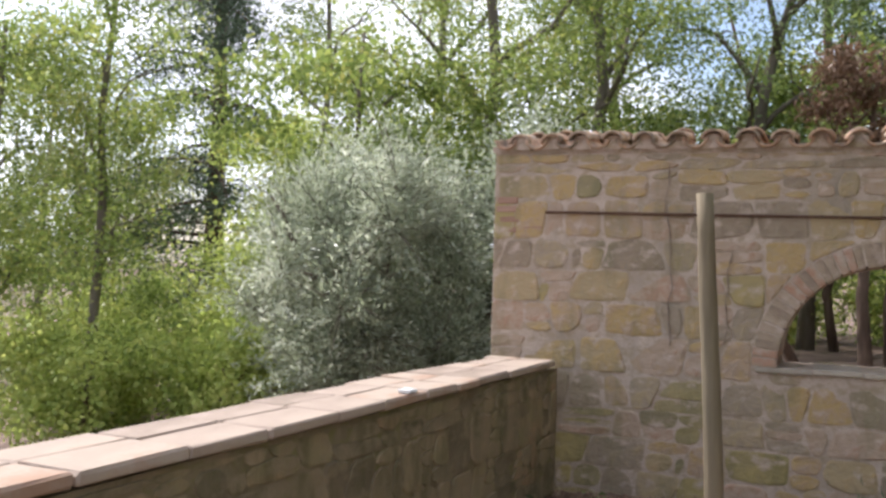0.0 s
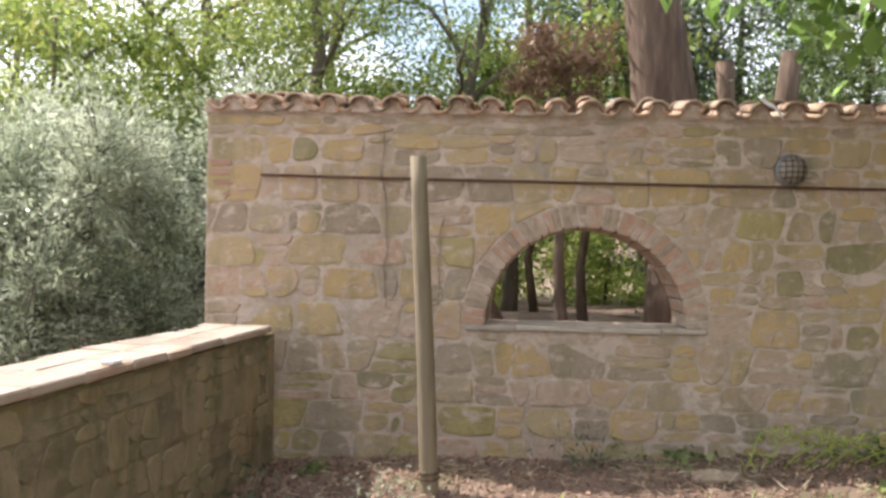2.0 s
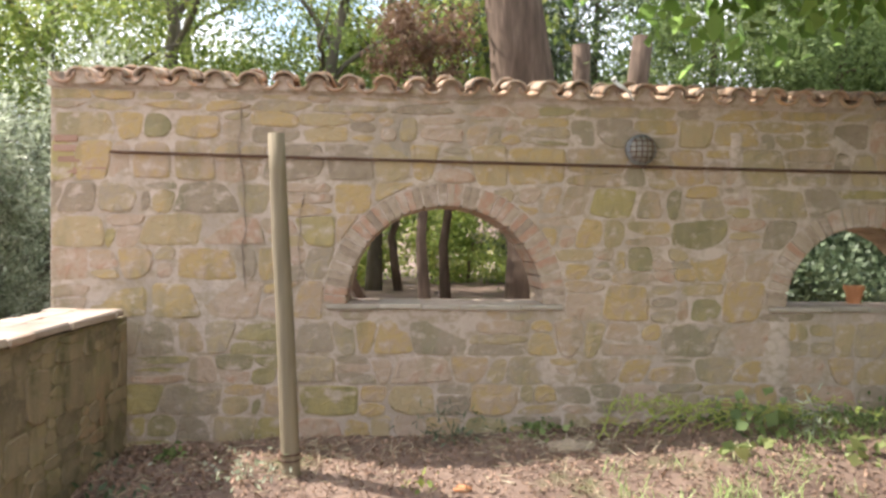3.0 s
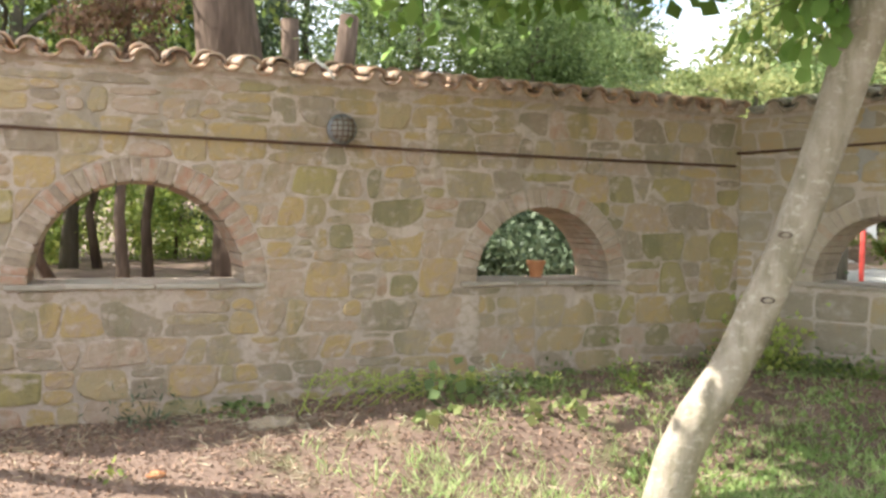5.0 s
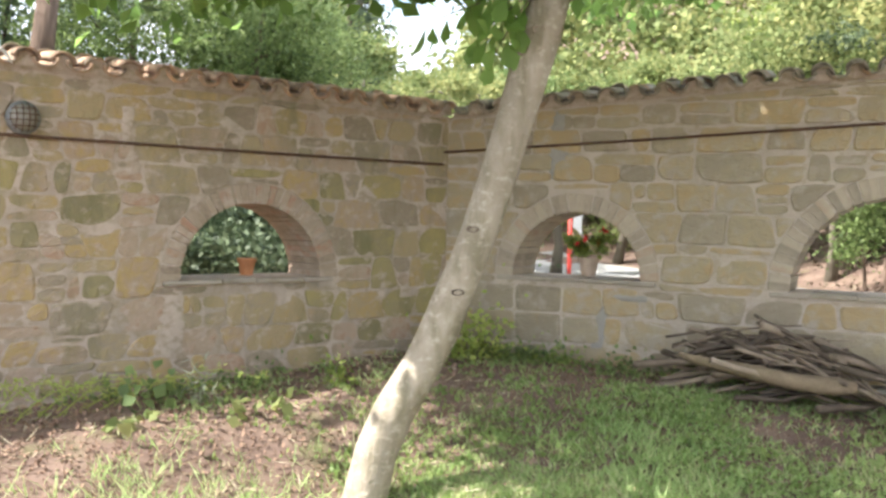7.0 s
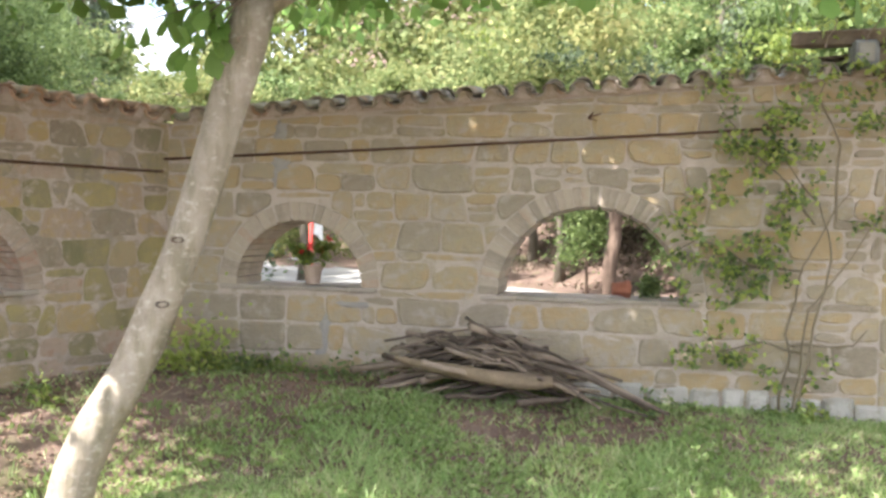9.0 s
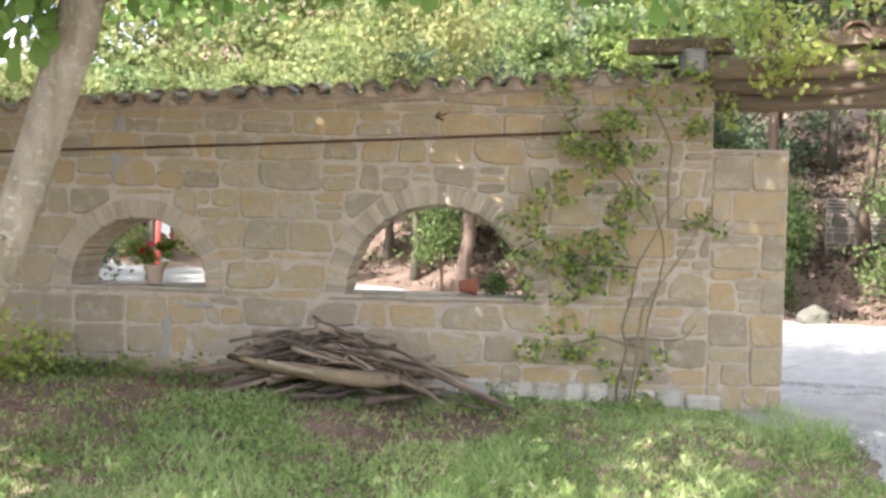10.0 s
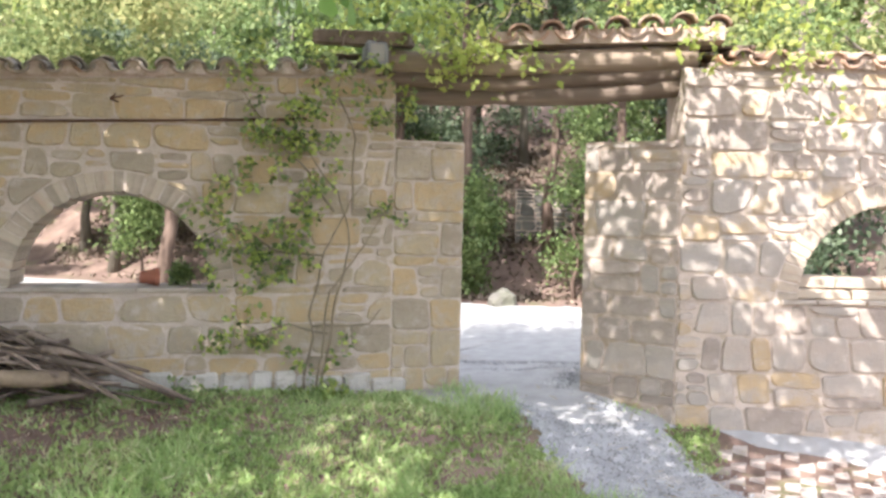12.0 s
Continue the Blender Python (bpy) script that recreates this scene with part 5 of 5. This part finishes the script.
# brushwood heap
heap = thing("brushwood_pile", "heap of dry grey branches and split logs by the wall", "wood pile", "", (7.55, 4.0, ground_z(7.55, 4.0)))
r = random.Random(12)
u2, n2 = Vector((math.cos(A2), math.sin(A2), 0)), Vector((-0.8829, -0.4695, 0))
for i in range(84):
    k = i / 84
    ln = r.uniform(0.5, 1.6) * (1.15 - 0.4 * k)
    c = u2 * r.uniform(-0.75, 0.75) * (1 - 0.55 * k) + n2 * (r.uniform(-0.30, 0.42) * (1 - 0.5 * k)) + Vector((0, 0, 0.05 + 0.40 * k))
    d = (u2 * r.choice((1, 1, 1, -1)) + n2 * r.uniform(-1.1, 1.1) + Vector((0, 0, r.uniform(-0.45, 0.3)))).normalized()
    d.z -= 0.25 * (1 if d.dot(u2) * c.dot(u2) > 0 else -1) * abs(c.dot(u2))
    rad = r.uniform(0.010, 0.032)
    part("branch", mesh_of("branch", *tube(bend(c - d * ln / 2, c + d * ln / 2, r.uniform(-0.03, 0.05), 7, 0.07, i), [rad * (1 - 0.07 * j) for j in range(8)], 7, True, 0.3), BRANCH, True), heap)
PALE_LOG = material("pale_split_log", [(0.11, 0.08, 0.055), (0.22, 0.165, 0.11), (0.31, 0.235, 0.155)], 5, 0.9, 0.8, 40)
a = -u2 * 0.62 + n2 * 0.42 + Vector((0, 0, 0.34))
b = u2 * 0.62 + n2 * 0.42 + Vector((0, 0, 0.20))
part("log", mesh_of("log", *tube(bend(a, b, -0.04, 10, 0.05, 3), [0.02, 0.032, 0.042, 0.05, 0.053, 0.056, 0.06, 0.064, 0.066, 0.062, 0.045], 10, True, 0.3), PALE_LOG, True), heap, "pale debarked log")
for k in range(4):
    a = u2 * (0.30 + 0.06 * k) + n2 * (0.2 + 0.08 * k) + Vector((0, 0, 0.5 - 0.05 * k))
    b = u2 * (1.35 + 0.05 * k) + n2 * (0.15 + 0.05 * k) + Vector((0, 0, -0.02))
    part("branch", mesh_of("branch", *tube(bend(a, b, 0.03, 8, 0.05, k + 70), [0.028 - 0.0015 * j for j in range(9)], 7, True, 0.2), BRANCH, True), heap)

# climbing rose on the second wall
rose = thing("climbing_rose", "straggling climber with small green leaves on the wall", "climbing plant", "", tuple(M2 @ Vector((5.45, -0.12, 0.05))))
ri = Matrix.Translation(-rose.location)
stems = [[(5.38, 0.1), (5.40, 0.7), (5.52, 1.25), (5.75, 1.7), (5.9, 1.9)], [(5.50, 0.1), (5.62, 0.8), (5.72, 1.3), (5.62, 1.75), (5.30, 2.15), (5.1, 2.6)], [(5.44, 0.1), (5.55, 0.9), (5.88, 1.35), (6.10, 1.75)], [(5.5, 1.2), (5.15, 1.25), (4.7, 1.45), (4.45, 1.3)], [(5.55, 0.55), (5.2, 0.62), (4.9, 0.55), (4.6, 0.5)], [(5.6, 1.6), (5.35, 1.9), (5.0, 2.3), (4.75, 2.62)], [(5.4, 0.6), (5.9, 0.62), (6.05, 0.8)], [(5.75, 1.6), (5.75, 2.2), (5.6, 2.6), (5.7, 2.9)]]
spots = []
for k, st in enumerate(stems):
    pts = []
    for i in range(len(st) - 1):
        for f in np.linspace(0, 1, 6, endpoint=False):
            s_, z_ = st[i][0] + (st[i + 1][0] - st[i][0]) * f, st[i][1] + (st[i + 1][1] - st[i][1]) * f
            w = noise.noise(Vector((s_ * 3, z_ * 3, k)))
            pts.append(ri @ (M2 @ Vector((s_ + 0.05 * w, -0.07 - 0.05 * abs(w) - 0.04 * (k % 3), z_ + 0.04 * w))))
    part("stem", mesh_of("stem", *tube(pts, [0.0115 * (1 - 0.7 * j / len(pts)) for j in range(len(pts))], 6), WOOD), rose)
for s_, z_, n, sp in [(5.5, 2.35, 16, 0.20), (5.0, 2.2, 9, 0.13), (5.05, 1.25, 16, 0.16), (4.7, 1.35, 10, 0.12), (5.3, 1.3, 8, 0.14), (5.0, 0.62, 8, 0.13), (4.65, 0.5, 5, 0.10), (5.75, 2.75, 10, 0.14), (5.35, 1.75, 8, 0.16), (5.9, 1.7, 5, 0.14), (4.5, 1.6, 5, 0.10), (4.85, 2.75, 8, 0.12), (5.6, 0.5, 4, 0.14), (4.75, 1.85, 6, 0.1), (6.0, 2.45, 8, 0.14), (5.2, 2.0, 9, 0.12)]:
    for _ in range(n):
        spots.append(ri @ (M2 @ Vector((s_ + rng.normal() * sp, -0.12 - abs(rng.normal()) * 0.07, z_ + rng.normal() * sp))))
sp = np.repeat(np.array(spots), 16, axis=0) + rng.normal(size=(len(spots) * 16, 3)) * 0.04
part("foliage", leaves("foliage", sp[::2], 0.064, 0.042, LEAF_MID, 0.3), rose)
part("young_foliage", leaves("young_foliage", sp[1::2], 0.064, 0.042, BUSH, 0.3), rose, "fresh yellow-green leaves")
vine = thing("creeper", "green creeper with yellow leaves hanging over the lintel", "climbing plant", "", (9.2, 1.0, 3.1))
sp = []
for x, y, z, n, s_ in [(9.12, 0.95, 3.12, 70, 0.16), (9.14, 0.60, 3.0, 50, 0.16), (9.10, 0.85, 2.82, 26, 0.12), (9.12, 1.35, 3.25, 40, 0.16), (9.08, 0.12, 2.85, 14, 0.08), (9.35, -0.6, 3.40, 40, 0.16), (9.30, 0.3, 3.42, 30, 0.14), (9.3, -1.55, 3.35, 50, 0.18), (9.2, -1.9, 3.0, 30, 0.16), (9.05, -2.0, 2.6, 12, 0.14), (9.12, -1.15, 3.0, 16, 0.1), (9.2, 1.75, 3.35, 40, 0.2), (9.25, -1.3, 3.6, 40, 0.2)]:
    sp.append(np.array([x - 9.2, y - 1.0, z - 3.1]) + rng.normal(size=(n, 3)) * np.array([0.06, s_, s_]))
sp = np.concatenate(sp)
sp = np.repeat(sp, 6, axis=0) + rng.normal(size=(len(sp) * 6, 3)) * 0.045
part("foliage", leaves("foliage", sp[::2], 0.075, 0.05, BUSH, 0.4), vine)
for k in range(5):
    part("stem", mesh_of("stem", *tube(bend((0.05, -0.9 + 0.4 * k, 0.2), (-0.08, -0.4 + 0.3 * k, -0.1), 0.1, 7, 0.1, k), [0.006] * 8, 5), BRANCH), vine)

# grass, weeds, straw
def patch(count, area_of, length, width, mat, name, label, spread=0.05, tuft=7):
    pts, ways = [], []
    r = random.Random(name)
    while len(pts) < count:
        x, y = r.uniform(-1.4, 9.6), r.uniform(-1.6, 6.75)
        d2 = -((x - 6.47) * 0.8829 + (y - 6.8) * 0.4695)
        if d2 < 0.02 or r.random() > area_of(x, y, d2):
            continue
        z = ground_z(x, y)
        for _ in range(tuft):
            pts.append((x + r.gauss(0, spread), y + r.gauss(0, spread), z - (0.01 if tuft > 2 else -0.012)))
            ways.append((r.gauss(0, 0.65), r.gauss(0, 0.65), 1.0) if tuft > 2 else (r.gauss(0, 1), r.gauss(0, 1), 0.12))
    ob = tagged(new(name, leaves(name, pts, length, width, mat, 0, 0, ways, 0.05)), label, "grass", kind="stuff")
    return ob


def lawn(x, y, d2):
    n = noise.noise(Vector((x * 0.9, y * 0.9, 2))) + 0.5 * noise.noise(Vector((x * 2.7, y * 2.7, 6)))
    n += 0.45 * smooth(5.5, 6.5, x) * (1 - smooth(0.8, 2.0, y))
    k = smooth(2.5, 4.5, x + 0.3 * (4.5 - y) + 0.9 * n) * (1 - 0.85 * smooth(4.5, 5.6, y + 0.5 * n))
    on_path = abs((y + 0.65) - 0.72 * (x - 8.6)) < 0.66 + 0.25 * noise.noise(Vector((x * 4, y * 4, 9))) and x > 7.2
    paved = y < -0.95 and x > 6.2 and not (x > 8.7 and y > -1.3)
    return 0.0 if on_path or paved else k * (0.04 + 0.96 * smooth(-0.4, 0.42, n)) * (0.3 + 0.7 * smooth(0.25, 1.1, d2 + 0.5 * n) if x < 7.4 else 1)


patch(80000, lawn, 0.064, 0.010, GRASS, "lawn_grass", "patchy green lawn grass in the court")
patch(9000, lambda x, y, d: lawn(x, y, d) * smooth(0.05, 0.5, noise.noise(Vector((x * 1.1, y * 1.1, 71)))), 0.17, 0.007, GRASS, "tall_grass", "longer wispy grass tufts in the lawn", 0.06, 9)
patch(2400, lambda x, y, d: math.exp(-((x - 3.75) ** 2 / 0.5 + (y - 4.5) ** 2 / 0.35)) + 0.7 * math.exp(-((x - 3.0) ** 2 / 0.3 + (y - 5.0) ** 2 / 0.2)), 0.14, 0.007, GRASS, "pale_grass_tufts", "pale long grass tufts by the leaning tree", 0.05, 10)
patch(46000, lambda x, y, d: (min(1, 0.1 + 1.5 * lawn(x, y, d)) if lawn(x, y, d) > 0 else 0) * smooth(3, 4.5, x) * (0.15 + 0.85 * smooth(-0.3, 0.5, noise.noise(Vector((x * 1.6, y * 1.6, 12))))), 0.05, 0.03, CLOVER, "clover_weeds", "low broad-leaved green weeds", 0.06, 5)
patch(15000, lambda x, y, d: 0.1 + 0.8 * smooth(0.15, 0.5, noise.noise(Vector((x * 1.3, y * 1.3, 44)))) + 0.6 * (x < 5.5) * max(0, 0.4 + noise.noise(Vector((x * 1.2, y * 1.2, 31)))), 0.12, 0.007, STRAW, "dry_straw", "scattered dry straw and twigs on the soil", 0.15, 2)
lit = []
r = random.Random(77)
while len(lit) < 52000:
    x, y = -1.1 + 10 * r.random() ** 1.5, r.uniform(2.5, 6.75)
    lit.append((x, y, ground_z(x, y) + 0.006))
tagged(new("mulch", leaves("mulch", lit, 0.034, 0.02, LITTER, 0, 0.8)), "brown bark mulch and dead leaves", "mulch", kind="stuff")


def weed(name, label, x, y, h, spread, n, size, mat, yellow=False):
    ob = thing(name, label, "weed", "weeds", (x, y, ground_z(x, y)))
    q = np.abs(rng.normal(size=(n, 3))) * np.array([0, 0, h * 0.5]) + rng.normal(size=(n, 3)) * np.array([spread, spread * 0.7, 0])
    part("foliage", leaves("foliage", q, size[0], size[1], mat, -0.3, 0.2), ob)
    part("stem", mesh_of("stem", *tube([(0, 0, -0.03), (0.01, 0, h * 0.3), (0.02, 0.01, h * 0.7)], [0.005, 0.004, 0.002], 5), mat), ob)
    return ob


for x, y, h, s_, n, sz, m in [(3.40, 6.05, 0.26, 0.14, 34, (0.10, 0.09), LEAF_MID), (3.15, 5.75, 0.10, 0.15, 12, (0.11, 0.10), LEAF_HILL), (4.05, 5.75, 0.14, 0.16, 18, (0.11, 0.1), LEAF_HILL), (4.85, 5.95, 0.3, 0.09, 80, (0.06, 0.03), LEAF_LIME), (3.75, 6.0, 0.28, 0.06, 60, (0.10, 0.012), LEAF_OLIVE), (2.0, 6.55, 0.12, 0.13, 60, (0.06, 0.05), LEAF_MID), (1.35, 6.6, 0.25, 0.16, 110, (0.08, 0.015), LEAF_DARK), (-0.55, 6.2, 0.1, 0.08, 30, (0.06, 0.04), LEAF_MID), (-0.75, 5.5, 0.25, 0.12, 60, (0.07, 0.03), LEAF_DARK), (0.0, 5.75, 0.14, 0.16, 90, (0.05, 0.02), LEAF_OLIVE), (1.1, 5.6, 0.08, 0.06, 24, (0.05, 0.035), LEAF_LIME), (6.33, 6.22, 0.46, 0.22, 460, (0.07, 0.045), BUSH), (1.55, 4.9, 0.06, 0.2, 40, (0.06, 0.03), LEAF_OLIVE)]:
    weed("weed", "small green weed growing from the soil", x, y, h, s_, n, sz, m)
for i in range(34):
    f = rng.uniform(0.3, 5.9)
    p = M2 @ Vector((f, -0.10 - abs(rng.normal()) * 0.16, 0))
    weed("weed", "low green weeds at the foot of the wall", p.x, p.y, rng.uniform(0.06, 0.2), 0.11, 46, (0.055, 0.032), LEAF_LIME if i % 3 == 0 else LEAF_MID)
for i in range(16):
    x, y = rng.uniform(2.6, 6.2), rng.uniform(6.1, 6.7)
    weed("weed", "low green weeds in the mulch by the wall", x, y, rng.uniform(0.05, 0.15), 0.09, 30, (0.05, 0.03), LEAF_MID)
arch_weed = thing("arching_weed", "yellow-green arching weed by the wall", "weed", "weeds", (2.35, 6.35, ground_z(2.35, 6.35)))
for k in range(7):
    tip = Vector((0.35 + 0.13 * k, -0.1 - 0.04 * k, 0.24 - 0.03 * (k % 3)))
    a = Vector((0.0 + 0.12 * k, -0.05, 0.0))
    ln = bend(a, a + tip, 0.16, 8, 0.05, k)
    part("stem", mesh_of("stem", *tube(ln, [0.006 - 0.0005 * j for j in range(9)], 5), BUSH), arch_weed)
    part("foliage", leaves("foliage", np.repeat(np.array(ln), 9, axis=0) + rng.normal(size=(81, 3)) * 0.02, 0.055, 0.015, BUSH), arch_weed)


def loose_gravel():
    """Small stones strewn over the path and the drive's near side."""
    r = random.Random(61)
    verts, faces = [], []
    while len(verts) < 6 * 9000:
        x, y = (r.uniform(6.4, 11.2), r.uniform(-2.4, 1.2))
        if x < 11 and abs(y + 0.65 - 0.72 * (min(x, 9.9) - 8.6)) > 0.62 + r.gauss(0, 0.12):
            continue
        q = r.uniform(0.006, 0.016) * (1.5 if r.random() < 0.06 else 1)
        z, o, a = ground_z(x, y) + (0.02 if x < 10.9 else 0.034), len(verts), r.uniform(0, 3)
        c, s = math.cos(a) * q, math.sin(a) * q
        verts.extend([(x + c, y + s, z), (x - s * 0.7, y + c * 0.7, z), (x - c, y - s, z), (x + s * 0.7, y - c * 0.7, z), (x, y, z + q * 0.7), (x, y, z - q * 0.7)])
        for i in range(4):
            faces.extend([(o + i, o + (i + 1) % 4, o + 4), (o + (i + 1) % 4, o + i, o + 5)])
    PEBBLE = material("loose_pebbles", [(0.2, 0.198, 0.194), (0.33, 0.327, 0.32), (0.46, 0.455, 0.44)], 5, 0.95, 0, 60, "island", 0.4)
    tagged(new("loose_gravel", mesh_of("loose_gravel", verts, faces, PEBBLE)), "loose pale grey stones on the gravel path", "gravel", kind="stuff")


loose_gravel()


def rock(name, label, x, y, size, mat, seed, lift=0.0):
    bm = bmesh.new()
    bmesh.ops.create_icosphere(bm, subdivisions=3, radius=1)
    for v in bm.verts:
        v.co *= 1 + 0.35 * noise.noise(v.co * 1.3 + Vector((seed, 0, 0))) + 0.08 * noise.noise(v.co * 5)
        v.co = Vector((v.co.x * size[0], v.co.y * size[1], v.co.z * size[2]))
    me = bpy.data.meshes.new(name)
    bm.to_mesh(me)
    bm.free()
    me.materials.append(mat)
    ob = tagged(new(name, me), label, "rock", "rocks")
    ob.location = (x, y, ground_z(x, y) + size[2] * 0.35 + lift)
    return ob


rock("flat_rock", "grey flat rock lying on the soil", 2.12, 6.1, (0.17, 0.09, 0.05), STONE, 1)
rock("flat_rock", "tan stone half sunk in the grass", 2.95, 4.5, (0.17, 0.12, 0.09), BLOCK, 4)
rock("broken_tile", "small orange shard of tile on the soil", 1.35, 5.55, (0.05, 0.035, 0.025), POT, 2)
rock("boulder", "pale boulder at the drive's far edge", 18.0, 1.75, (0.34, 0.28, 0.22), SHADED_GREY, 7)
rock("boulder", "long pale stone edging the drive", 18.2, 3.0, (0.8, 0.35, 0.26), COPING, 9)

shard = tagged(new("plastic_scrap", worn_box("plastic_scrap", 0.13, 0.07, 0.02, WHITE, 0.006, 4, 0.004)), "crumpled pale scrap lying on the parapet", "litter")
shard.matrix_basis = ML @ pose(LOWL - 2.35, 0.02, 0.933, 0, 3, 8)

# pale footing stones along the second wall
FOOTING = material("pale_footing_stone", [(0.36, 0.335, 0.29), (0.45, 0.42, 0.365), (0.53, 0.495, 0.435)], 7, 0.93, 1.0, 50, "object", 0.4, smear=((0.30, 0.27, 0.205), 6.0, 0.54, 0.68))
r = random.Random(37)
s = 3.7
while s < 6.0:
    ln = r.uniform(0.18, 0.42)
    p = M2 @ Vector((s + ln / 2, 0, 0))
    h = r.uniform(0.15, 0.22)
    part("footing_stone", worn_box("footing_stone", ln - 0.015, 0.12, h, FOOTING, 0.022, r.random(), 0.008), wall_2, at=pose(s + ln / 2, 0.02 + r.uniform(-0.012, 0.01), ground_z(p.x, p.y) + h * 0.42, r.uniform(-3, 3), r.uniform(-3, 3), r.uniform(-3, 3)))
    s += ln

# repairs and leftovers on the walls
CEMENT = material("grey_cement", [(0.25, 0.23, 0.205), (0.33, 0.305, 0.27), (0.40, 0.37, 0.325)], 5, 0.95, 0.5, 60)


def smear(owner, line, widths, seed, out=0.012, mat=None):
    """A trowelled streak of cement on a wall's face."""
    verts, faces, n = [], [], 26
    for i in range(n + 1):
        t = i / n * (len(line) - 1)
        k = min(int(t), len(line) - 2)
        f = t - k
        sx, z = (line[k][j] * (1 - f) + line[k + 1][j] * f for j in (0, 1))
        w = (widths[k] * (1 - f) + widths[k + 1] * f) / 2
        dx, dz = line[k + 1][0] - line[k][0], line[k + 1][1] - line[k][1]
        ln = math.hypot(dx, dz)
        px, pz = dz / ln, -dx / ln
        for j, (side, o) in enumerate(((-1, -0.002), (-0.75, -out), (0.75, -out), (1, -0.002))):
            e = w * side * (1 + 0.45 * noise.noise(Vector((i * 0.5, side * 4, seed))))
            verts.append((sx + px * e, o, z + pz * e))
    for i in range(n):
        for j in range(3):
            a = i * 4 + j
            faces.append((a, a + 1, a + 5, a + 4))
    part("cement_patch", mesh_of("cement_patch", verts, faces, mat or CEMENT, True), owner, "grey smear of repair cement")


smear(wall_2, [(1.10, 2.42), (1.08, 2.15), (1.12, 1.84)], [0.10, 0.16, 0.20], 1)
smear(wall_2, [(1.92, 0.80), (1.62, 0.80), (1.52, 0.62), (1.46, 0.22)], [0.05, 0.07, 0.09, 0.13], 2)
smear(wall_1, [(5.42, 0.86), (5.40, 0.60), (5.36, 0.34)], [0.16, 0.22, 0.27], 3, 0.012, MORTAR)
smear(wall_1, [(5.05, 2.25), (5.06, 2.0), (5.1, 1.75)], [0.10, 0.13, 0.10], 6, 0.012, MORTAR)
for s0, z0, z1 in ((1.39, 2.40, 1.05), (1.80, 1.75, 1.10)):
    pts = [Vector((s0 + 0.07 * noise.noise(Vector((z * 2.5, s0, 0))) + 0.02 * noise.noise(Vector((z * 9, s0, 3))), -0.016, z)) for z in np.linspace(z0, z1, 40)]
    part("dry_stem", mesh_of("dry_stem", *tube(pts, [0.003 + 0.007 * abs(noise.noise(p * 40)) for p in pts], 5), BRANCH), wall_1, "dry clinging ivy stem")
quoin = worn_box("quoin_brick", 0.17, 0.05, 0.05, material("red_brick", [(0.27, 0.16, 0.11), (0.36, 0.23, 0.17)], 7, 0.9, 0.3, 60, "object", 0.4), 0.007, 3, 0.003)
for k, (s0, z) in enumerate(((0.11, 2.13), (0.10, 2.06), (0.13, 1.98), (0.32, 1.93), (0.11, 1.90))):
    part("quoin_brick", quoin, wall_1, at=pose(s0, 0.016, z, 0, 0.5 * k - 1, 0))
hook = thing("iron_hook", "small rusty iron bracket sticking out of the wall", "bracket", "", tuple(M2 @ Vector((3.80, 0.0, 2.44))))
for e in ((-0.035, -0.09, -0.03), (0.03, -0.09, 0.035), (-0.045, -0.06, 0.04)):
    part("prong", mesh_of("prong", *tube([(0, 0.02, 0), Vector(e) * 0.6, Vector(e)], [0.009, 0.007, 0.004], 6), RUST), hook)
rag = tagged(new("white_rag", mesh_of("white_rag", *tube(bend((2.50, 6.64, 2.60), (2.66, 6.62, 2.46), 0.05, 9, 0.06, 4), [0.012, 0.02, 0.014, 0.02, 0.012, 0.016, 0.01, 0.012, 0.008, 0.005], 6), WHITE, True)), "tattered pale rag caught on the roof tiles", "rag")

# old stone wall in the wood beyond the gate, shade in its stone colour
far_wall, _ = wall("wall_9", "shaded old stone wall in the wood", (21.1, 2.0), radians(-80), 1.2, 2.2, 2.15, 0.4, [], 0.4, 0.26, 0.8, 0.03, SHADED_GREY, BRICK, 91)
red_post = thing("red_post", "red painted post with a white cloth", "post", "", (12.3, 11.1, ground_z(12.3, 11.1)))
part("pole", mesh_of("pole", *tube([(0, 0, -0.1), (0, 0, 1.0), (0.01, 0, 1.9)], [0.04, 0.04, 0.038], 10), RED, True), red_post)
cl = [(0.06 + 0.032 * i, 0.02 * math.sin(i * 1.3 + j), 1.95 - 0.09 * j - 0.02 * i) for j in range(8) for i in range(8)]
part("cloth", mesh_of("cloth", cl, [(j * 8 + i, j * 8 + i + 1, j * 8 + i + 9, j * 8 + i + 8) for j in range(7) for i in range(7)], WHITE, True), red_post, "white hanging cloth")

# brick paving before the dappled wall
pave = thing("brick_paving", "worn greyish-pink brick paving in dappled sun", "paving", kind="structure")
pm = worn_box("paver", 0.235, 0.115, 0.06, material("paver_brick", [(0.27, 0.215, 0.18), (0.33, 0.27, 0.23), (0.38, 0.32, 0.275)], 7, 0.92, 0.6, 60, "object", 0.3, smear=((0.44, 0.39, 0.335), 3.5, 0.46, 0.6)), 0.008, 3, 0.003)
r = random.Random(9)
for i in range(15):
    for j in range(22):
        x, y = 6.2 + i * 0.241 + (j % 2) * 0.12 - 0.015 * j, -1.05 - j * 0.122 - 0.03 * i
        if x > 9.10 + 0.236 * (-1.02 - y) or len(pave.children) > 298 or y > -1.0 - 0.1 * (8.2 - x) or r.random() < 0.04:
            continue
        part("paver", pm, pave, at=pose(x, y, ground_z(x, y) - 0.025 + r.uniform(-0.003, 0.003), r.uniform(-1, 1), r.uniform(-1, 1), -7 + r.uniform(-2, 2)))
